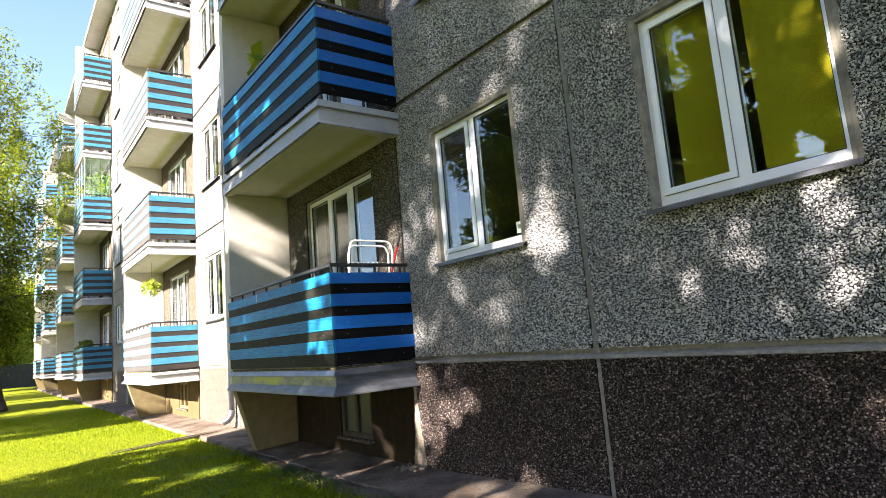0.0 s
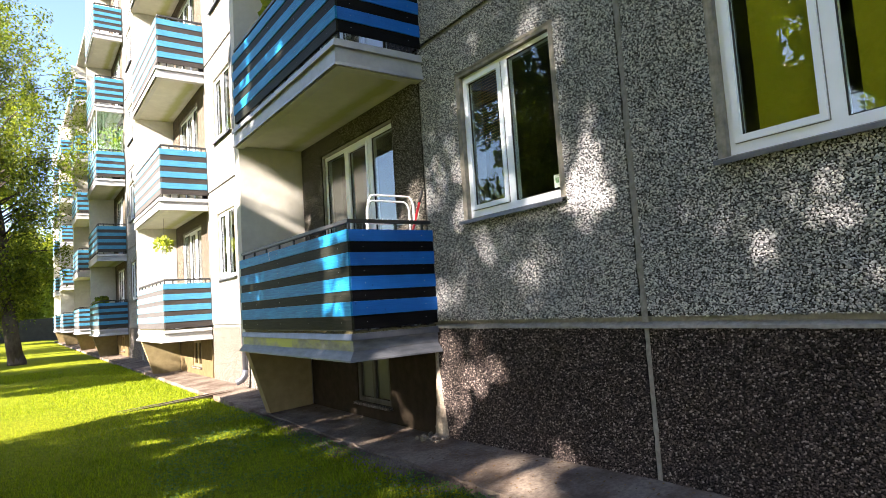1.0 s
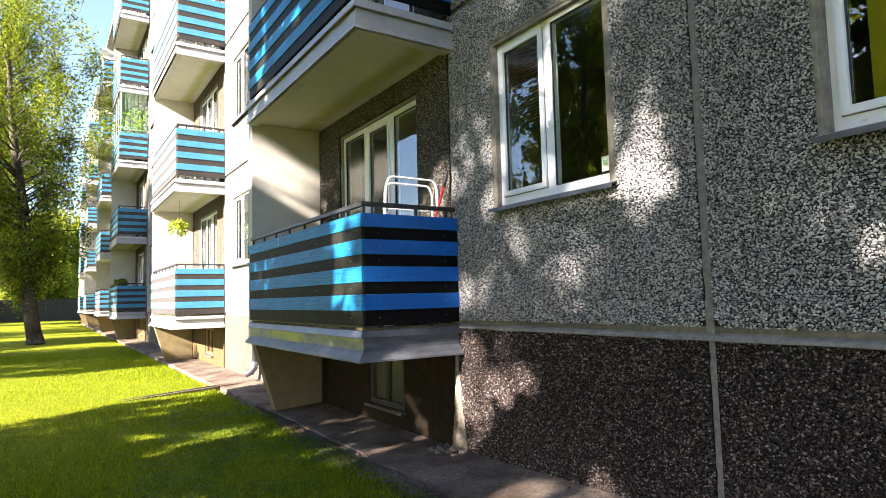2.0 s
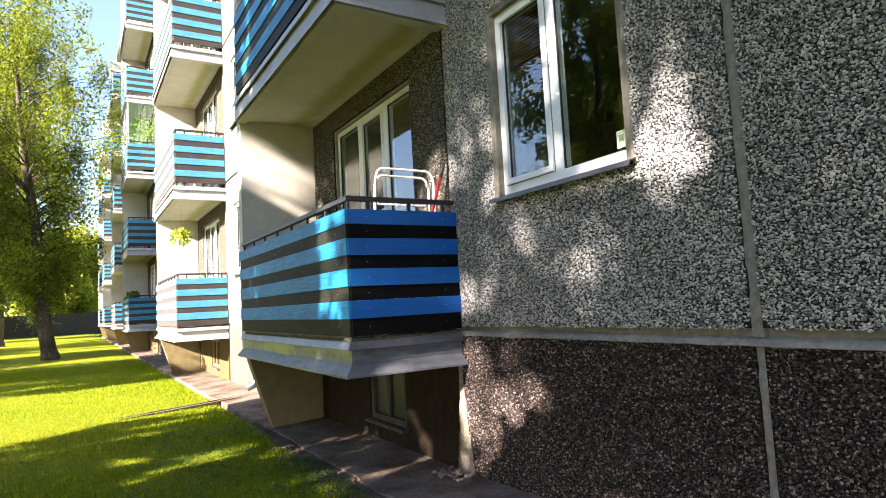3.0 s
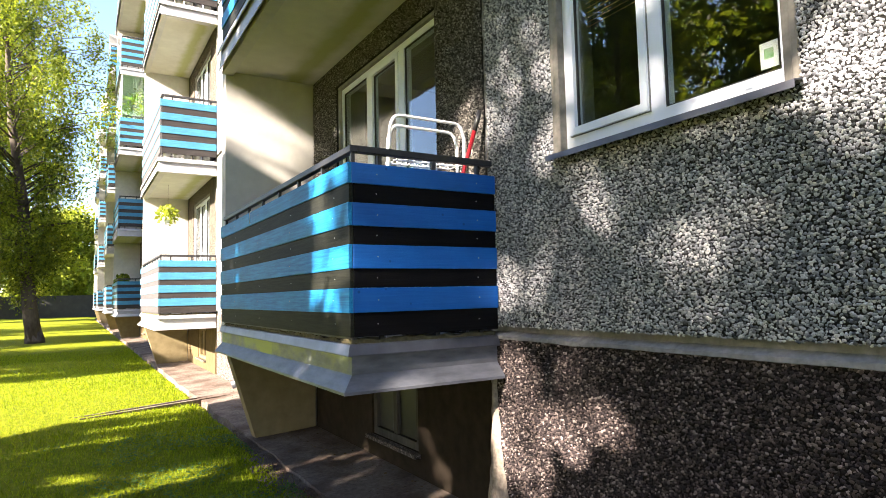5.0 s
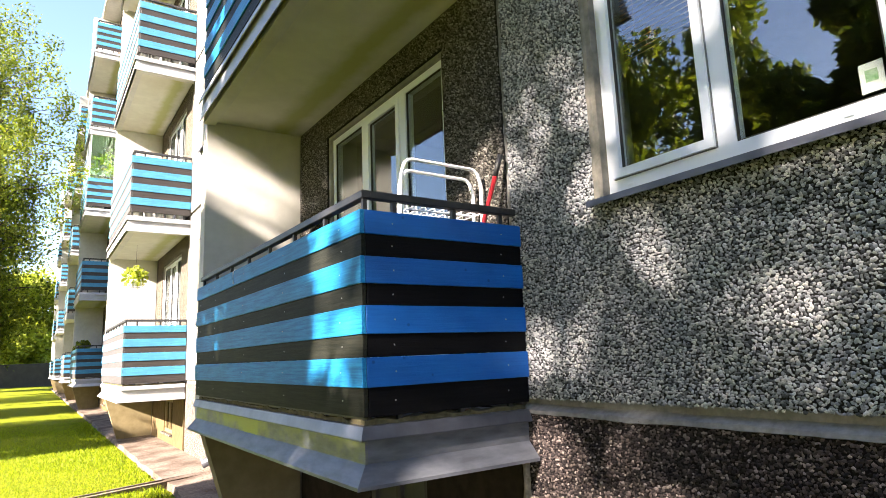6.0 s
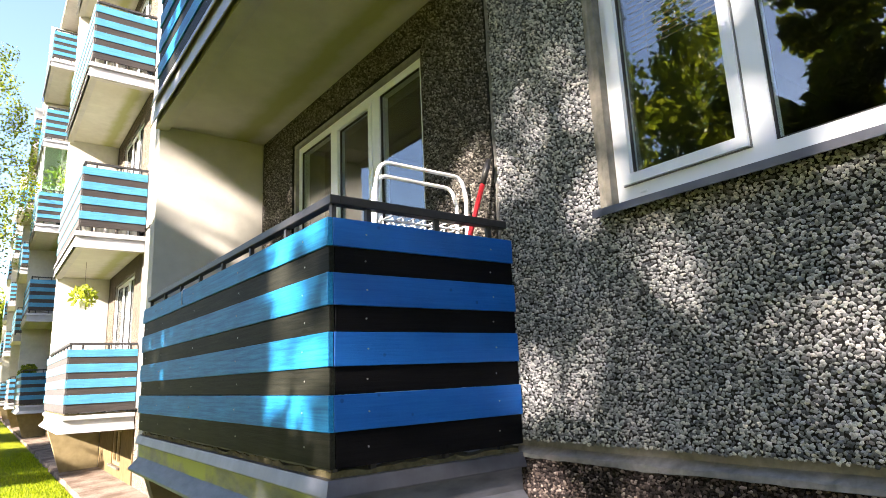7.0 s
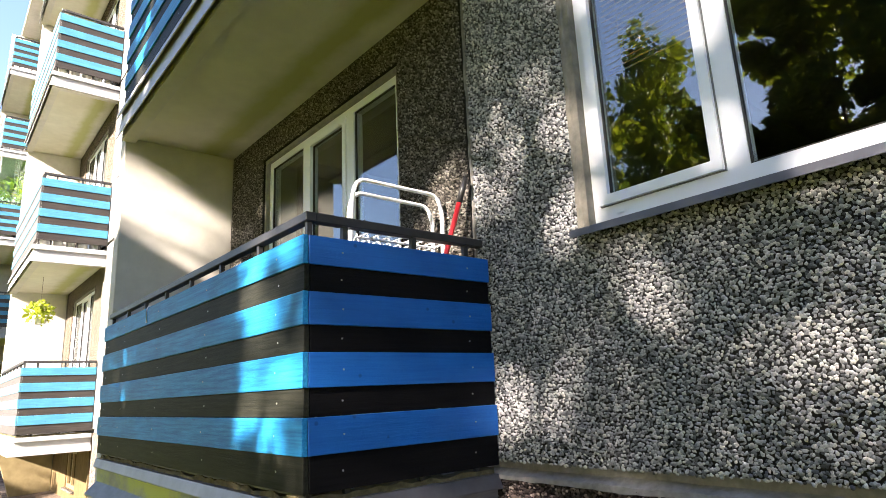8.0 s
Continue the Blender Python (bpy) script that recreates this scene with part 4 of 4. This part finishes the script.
DOOR_STONES = stones_mesh("pebble_dash", 6, 0.006, B_LEN - 0.01, 0.024, STOREY - 0.16, [grown(DOOR, 0.0)], 0.0112, 0.003, M_SOOT_SHADE_PEBBLE)
PLINTH_STONES = stones_mesh("plinth_stones", 7, 0.02, BAY - 0.02, 0.02, SEAM - 0.03, [], 0.0112, 0.011, M_PLINTH_PEBBLE)
for y, k, mesh in ((0.0, 0, WIN_STONES), (-BAY, 0, WIN_STONES), (0.0, 1, HIGH_STONES), (-BAY, 1, HIGH_STONES)):
    ob = tagged(part("pebble_dash", mesh, None), "grey crushed stones set in the wall panel", "pebble dash", kind="stuff")
    ob.location = (0, y, SEAM + k * STOREY)
ob = tagged(part("pebble_dash", DOOR_STONES, None), "grey crushed stones round the balcony door, darkened for soot and shade", "pebble dash", kind="stuff")
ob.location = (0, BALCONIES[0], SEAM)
for y in (0.0, -BAY):
    ob = tagged(part("plinth_stones", PLINTH_STONES, None), "dark brown painted stones set in the plinth", "pebble dash", kind="stuff")
    ob.location = (0, y, 0)


# ---- lawn cover ----
def blades_mesh(seed, count):
    rng = np.random.default_rng(seed)
    y = -1.0 + 21 * rng.random(count) ** 1.5
    x = -0.72 - (6.0 * rng.random(count)) * np.clip(0.35 + y / 16, 0.35, 1)
    y = y - np.abs(rng.normal(0, 0.9, count)) * np.clip((2.0 - y) / 3.0, 0, 1)
    x = np.minimum(x + rng.normal(0, 0.45, count) * np.clip((-x - 1.2) / 1.2, 0, 1), -0.72)
    h = rng.uniform(0.012, 0.034, count) * (0.7 + 0.6 * rng.random(count))
    a = rng.uniform(0, 2 * np.pi, count)
    w = rng.uniform(0.0022, 0.0042, count) * (1 + y / 9)
    p = np.stack([x, y, np.full(count, -0.015)], 1)
    side = np.stack([np.cos(a) * w, np.sin(a) * w, np.zeros(count)], 1)
    tip = np.stack([rng.normal(0, 0.018, count), rng.normal(0, 0.018, count), h + 0.02], 1)
    co = np.stack([p - side, p + side, p + tip], 1).reshape(-1, 3)
    return raw_mesh("grass", co, np.arange(count * 3), np.full(count, 3), M_GRASS)


tagged(part("grass", blades_mesh(31, 170000), None), "short mown grass blades", "grass", kind="stuff")


def clover_mesh(seed, count):
    rng = np.random.default_rng(seed)
    y = rng.uniform(0.5, 6.5, count)
    x = -0.75 - 1.7 * rng.random(count) ** 1.5
    mask = np.array([noise.noise(Vector((float(u) * 1.6, float(v) * 1.6, 7))) for u, v in zip(x, y)]) > 0.0
    x, y = x[mask], y[mask]
    n = len(x)
    p = np.stack([x, y, rng.uniform(0.015, 0.05, n)], 1)
    a = rng.uniform(0, 2 * np.pi, n)
    r = rng.uniform(0.006, 0.013, n)
    ring = []
    for k in range(5):
        t = a + 2 * np.pi * k / 5
        ring.append(p + np.stack([r * np.cos(t), r * np.sin(t), rng.normal(0, 0.003, n)], 1))
    co = np.stack(ring, 1).reshape(-1, 3)
    return raw_mesh("clover", co, np.arange(n * 5), np.full(n, 5), M_CLOVER)


tagged(part("clover", clover_mesh(32, 9000), None), "clover and small weeds along the lawn's edge", "weeds", kind="stuff")


def litter_mesh(seed, count):
    rng = np.random.default_rng(seed)
    y = rng.uniform(-1.0, 9.0, count)
    x = -0.03 - 0.72 * rng.random(count)
    p = np.stack([x, y, 0.078 + 0.07 * np.clip((2.4 - y) / 2.4, 0, 1) - 0.055 * np.clip(-x / 0.66, 0, 1)], 1)
    a = rng.uniform(0, 2 * np.pi, count)
    r = rng.uniform(0.004, 0.016, count)
    ring = []
    for k in range(4):
        t = a + np.pi * k / 2
        ring.append(p + np.stack([r * np.cos(t), 0.6 * r * np.sin(t), rng.uniform(0.0, 0.008, count)], 1))
    co = np.stack(ring, 1).reshape(-1, 3)
    return raw_mesh("litter", co, np.arange(count * 4), np.full(count, 4), M_LITTER)


tagged(part("leaf_litter", litter_mesh(33, 1500), None), "dry leaves and crumbs on the concrete apron", "litter", kind="stuff")

# gutter stones across the lawn's edge, and the rain pipe above them
gutter = thing("drain_gutter", "shallow concrete rain gutter sunk in the lawn", "gutter")
g0, g1 = Vector((-2.1, 8.12, 0)), Vector((-0.1, 8.62, 0))
gd = (g1 - g0).normalized()
gn = Vector((-gd.y, gd.x, 0))
for name, off, wid, hi in (("kerb", -0.09, 0.03, 0.012), ("channel", 0.0, 0.14, -0.006), ("kerb", 0.09, 0.03, 0.010)):
    bm = bmesh.new()
    q = [g0 + gn * (off - wid / 2), g1 + gn * (off - wid / 2), g1 + gn * (off + wid / 2), g0 + gn * (off + wid / 2)]
    lo = [bm.verts.new(p + Vector((0, 0, -0.1))) for p in q]
    hi_v = [bm.verts.new(p + Vector((0, 0, hi + (0.05 if i in (1, 2) else 0)))) for i, p in enumerate(q)]
    bm.faces.new(lo[::-1])
    bm.faces.new(hi_v)
    for i in range(4):
        bm.faces.new((lo[i], lo[(i + 1) % 4], hi_v[(i + 1) % 4], hi_v[i]))
    bmesh.ops.recalc_face_normals(bm, faces=bm.faces)
    part(name, bm, M_APRON, gutter)
pipe = thing("rain_pipe", "grey zinc rain pipe with an elbow at the foot", "drainpipe")
part("pipe", tube(bmesh.new(), [(-0.08, 8.36, 0.36), (-0.08, 8.36, TOP - 0.03)], 0.05, 12), M_ZINC, pipe, smooth=True)
part("elbow", tube(bmesh.new(), [(-0.08, 8.36, 0.40), (-0.09, 8.36, 0.30), (-0.14, 8.37, 0.23), (-0.24, 8.39, 0.19)], 0.056, 12), M_ZINC, pipe, smooth=True)
for z in (1.6, 4.4, 7.2, 10.0, 12.8):
    part("bracket", box_bm(-0.14, 0.0, 8.345, 8.375, z, z + 0.03), M_RAIL, pipe)

# ---- things at the windows ----
blind = thing("roller_blind", "olive yellow roller blind drawn down behind the panes", "blind", (0.14, -BAY, SEAM))
for y0, y1 in ((WIN[0] + 0.10, 1.17), (1.28, WIN[1] - 0.15)):
    part("cloth", box_bm(0.0, 0.004, y0, y1 - 0.03, WIN[2] + 0.05, WIN[3] - 0.06), M_YELLOW_BLIND, blind)
slats = thing("venetian_blind", "raised ochre venetian blind behind the opening light", "blind", (0.16, 0, SEAM))
for n in range(24):
    z = WIN[3] - 0.10 - 0.026 * n
    bm = bmesh.new()
    prism(bm, [(-0.011, z - 0.005), (0.0, z), (0.011, z + 0.003), (0.011, z + 0.0045), (0.0, z + 0.0015), (-0.011, z - 0.0035)], "y", 1.29, 1.74)
    part("slat", bm, M_SLAT, slats)
for y in (1.36, 1.67):
    part("cord", tube(bmesh.new(), [(0, y, WIN[3] - 0.06), (0, y, WIN[3] - 0.10 - 0.026 * 24)], 0.0012, 4), M_SLAT, slats)
card = thing("window_sticker", "small white card with a green mark in the pane's corner", "sticker", (0.071, 0.735, SEAM + WIN[2] + 0.115))
part("card", box_bm(0.0, 0.002, -0.035, 0.035, 0.0, 0.10), M_WHITE, card)
part("mark", box_bm(-0.002, -0.0005, -0.018, 0.018, 0.035, 0.075), M_CARD, card, "plain green mark")
tagged(part("inner_sill", box_bm(0.116, 0.299, 0.60, 1.85, SEAM + WIN[2] + 0.07, SEAM + WIN[2] + 0.095, bevel=0.004), M_WHITE), "white inner window board", "sill", kind="structure")

# ---- things on the balconies ----
rack = thing("folding_rack", "white tubular folding rack with a wire shelf", "rack", (0, 0, 1.14))
for name, y, z, x0, x1 in (("hoop", 2.66, 1.325, -0.55, -0.045), ("hoop", 2.72, 1.28, -0.53, -0.06)):
    pts = [(x0 - 0.05, y + 0.03, 0.01), (x0 - 0.01, y, z - 0.09)]
    pts += [(x0 + 0.06 - 0.06 * math.cos(a), y, z - 0.06 + 0.06 * math.sin(a)) for a in (0.2, 0.7, 1.2, 1.57)]
    pts += [(x1 - 0.06 + 0.06 * math.sin(a), y, z - 0.06 + 0.06 * math.cos(a)) for a in (0.0, 0.4, 0.9, 1.4)]
    pts += [(x1 + 0.01, y, z - 0.09), (x1 + 0.02, y + 0.03, 0.01)]
    part(name, tube(bmesh.new(), pts, 0.0105, 8), M_STEEL, rack, smooth=True)
for y in (2.60, 2.70, 2.80):
    part("wire", tube(bmesh.new(), [(-0.52, y, 1.06), (-0.07, y, 1.06)], 0.006, 6), M_STEEL, rack)
for n in range(8):
    x = -0.51 + 0.062 * n
    part("wire", tube(bmesh.new(), [(x, 2.58, 1.06), (x + 0.02, 2.82, 1.066), (x + 0.02, 2.84, 1.12)], 0.004, 6), M_STEEL, rack)
broom = thing("broom", "red broom handle with a black grip, leaning in the corner", "broom")
top, foot = Vector((-0.045, 2.46, 2.50)), Vector((-0.33, 2.74, 1.17))
part("pole", tube(bmesh.new(), [foot, top.lerp(foot, 0.09)], 0.0125, 10), M_RED, broom, "red plastic pole", smooth=True)
part("grip", tube(bmesh.new(), [top.lerp(foot, 0.091), top], 0.0150, 10), M_BLACKPL, broom, "black plastic grip", smooth=True)
part("brush", box_bm(-0.45, -0.21, 2.70, 2.78, 1.142, 1.175, bevel=0.01), M_BLACKPL, broom)


def plant_leaves(seed, count, spread, size, material, parent, at, name="leaves"):
    rng = np.random.default_rng(seed)
    ob = part(name, leaves_mesh(name, rng, np.array([[0.0, 0.0, 0.0]]), np.array([spread]), count, size, material), None, parent)
    ob.location = at
    return ob


def pot_mesh(r, h):
    bm = bmesh.new()
    tube(bm, [(0, 0, 0), (0, 0, h)], r * 0.75, 14, taper=r)
    return bm


basket = thing("hanging_basket", "hanging basket of yellow-green trailing leaves", "plant", (-0.63, 12.2, 2.86))
part("bowl", pot_mesh(0.12, 0.14), M_WHITE, basket)
plant_leaves(41, 260, 0.22, 0.045, M_LEAF_YELLOW, basket, (0, 0, 0.19))
part("wire", tube(bmesh.new(), [(0, 0, 0.14), (0, 0, 0.785)], 0.003, 5), M_RAIL, basket)

tall = thing("potted_plant", "potted plant with large light green leaves", "plant", (-0.70, 4.35, 3.875))
part("pot", pot_mesh(0.14, 0.24), M_WHITE, tall)
part("stem", tube(bmesh.new(), [(0, 0, 0.2), (0.02, 0, 0.8), (-0.03, 0.03, 1.35)], 0.012, 6), M_LEAF, tall)
plant_leaves(42, 12, 0.24, 0.15, M_LEAF_YELLOW, tall, (-0.05, 0.02, 1.26))

for y in (23.1, 23.7, 24.4):
    pot = thing("potted_plant", "dark green pot plant on the balcony rail side", "plant", (-0.72, y, 1.135), group="balcony pot plants")
    part("pot", pot_mesh(0.13, 0.85), M_BLACKPL, pot)
    plant_leaves(int(y * 10), 130, 0.24, 0.07, M_LEAF, pot, (0, 0, 1.0))

glazing = thing("balcony_glazing", "green-tinted glass sheets closing one balcony", "glazing", (0, BALCONIES[2], 1.15 + 2 * STOREY))
for n in range(4):
    y = -0.06 + 0.79 * n
    s = part("pane", box_bm(-0.90, -0.894, y, y + 0.77, 0.96, 2.44), M_GREEN_GLASS, glazing)
    s.visible_shadow = False
s = part("pane", box_bm(-0.89, -0.02, -0.07, -0.064, 0.96, 2.44), M_GREEN_GLASS, glazing)
s.visible_shadow = False
for n in range(5):
    y = -0.065 + 0.79 * n
    part("glazing_bar", box_bm(-0.91, -0.885, y - 0.012, y + 0.012, 0.92, 2.46), M_PVC, glazing)
creeper = thing("creeper_plant", "climbing plant filling the glazed balcony", "plant", (-0.2, BALCONIES[2] + 0.6, 1.15 + 2 * STOREY - 0.075))
part("pot", pot_mesh(0.16, 0.3), M_BLACKPL, creeper)
plant_leaves(44, 420, 0.75, 0.08, M_LEAF_YELLOW, creeper, (0, 0, 1.55))
plant_leaves(45, 160, 0.35, 0.06, M_WHITE, creeper, (-0.4, -0.1, 1.2), "blossom")


# broken mortar at the foot of the wall, and gravel where the lawn has worn away
def lump_mesh(seed, r):
    rng, bm = random.Random(seed), bmesh.new()
    bmesh.ops.create_icosphere(bm, subdivisions=1, radius=r)
    for v in bm.verts:
        v.co = Vector((v.co.x * rng.uniform(0.7, 1.2), v.co.y * rng.uniform(0.7, 1.2), v.co.z * rng.uniform(0.4, 0.8)))
    return mesh_of("lump", bm, M_RUBBLE)


LUMPS = [lump_mesh(50 + n, 0.009 + 0.005 * n) for n in range(5)]
rng = random.Random(77)
heap = thing("rubble_heap", "crumbled pale mortar lying at the wall's foot", "rubble", (-0.06, 2.42, 0.075))
for n in range(44):
    lump = part("lump", LUMPS[n % 5], None, heap)
    lump.location = (rng.uniform(-0.15, 0.02), rng.gauss(0.0, 0.08), rng.uniform(0.004, 0.03))
    lump.rotation_euler = (rng.uniform(-0.5, 0.5), rng.uniform(-0.5, 0.5), rng.uniform(0, 6))


def gravel_mesh(seed, count):
    rng = np.random.default_rng(seed)
    y = rng.uniform(1.2, 6.2, count)
    x = -0.62 - np.abs(rng.normal(0, 0.14, count)) * np.clip((6.4 - y) / 2.5, 0.2, 1)
    r = rng.uniform(0.004, 0.014, count)
    p = np.stack([x, y, np.full(count, 0.018)], 1)
    a = rng.uniform(0, 2 * np.pi, count)
    ring = [p + np.stack([r * np.cos(a + 2.1 * k), r * np.sin(a + 2.1 * k) * 0.8, -r * 0.6], 1) for k in range(3)]
    ring.append(p + np.stack([rng.normal(0, 0.2, count) * r, rng.normal(0, 0.2, count) * r, r * 0.7], 1))
    co = np.stack(ring, 1).reshape(-1, 3)
    flat = (np.arange(count)[:, None] * 4 + np.array([0, 1, 3, 1, 2, 3, 2, 0, 3])[None]).ravel()
    return raw_mesh("gravel", co, flat, np.full(count * 3, 3), M_APRON)


tagged(part("gravel", gravel_mesh(61, 6000), None), "brown gravel and soil beside the concrete apron", "gravel", kind="stuff")


# small things on the balconies
hook = tagged(part("coat_hook", tube(bmesh.new(), [(B_OUT - 0.014, 4.42, 1.99), (B_OUT - 0.016, 4.42, 2.075), (B_OUT - 0.004, 4.42, 2.094), (B_OUT + 0.016, 4.42, 2.092), (B_OUT + 0.018, 4.42, 2.05)], 0.004, 6), M_WHITE, None, smooth=True), "white wire hook hung over the top board", "hook")
POT = mesh_of("pot", pot_mesh(0.07, 0.13), M_WHITE)
for k in (1, 2, 3):
    z = 1.15 + k * STOREY - 0.078
    for n in range(5):
        y = BALCONIES[1] + 0.06
        pot = thing("flower_pot", "small white flower pot on the balcony floor", "pot", (-0.80 + 0.165 * n, y, z), group="flower pots behind the boards")
        part("pot", POT, None, pot)
        plant_leaves(100 * k + n, 14, 0.06, 0.03, M_LEAF, pot, (0, 0, 0.16))
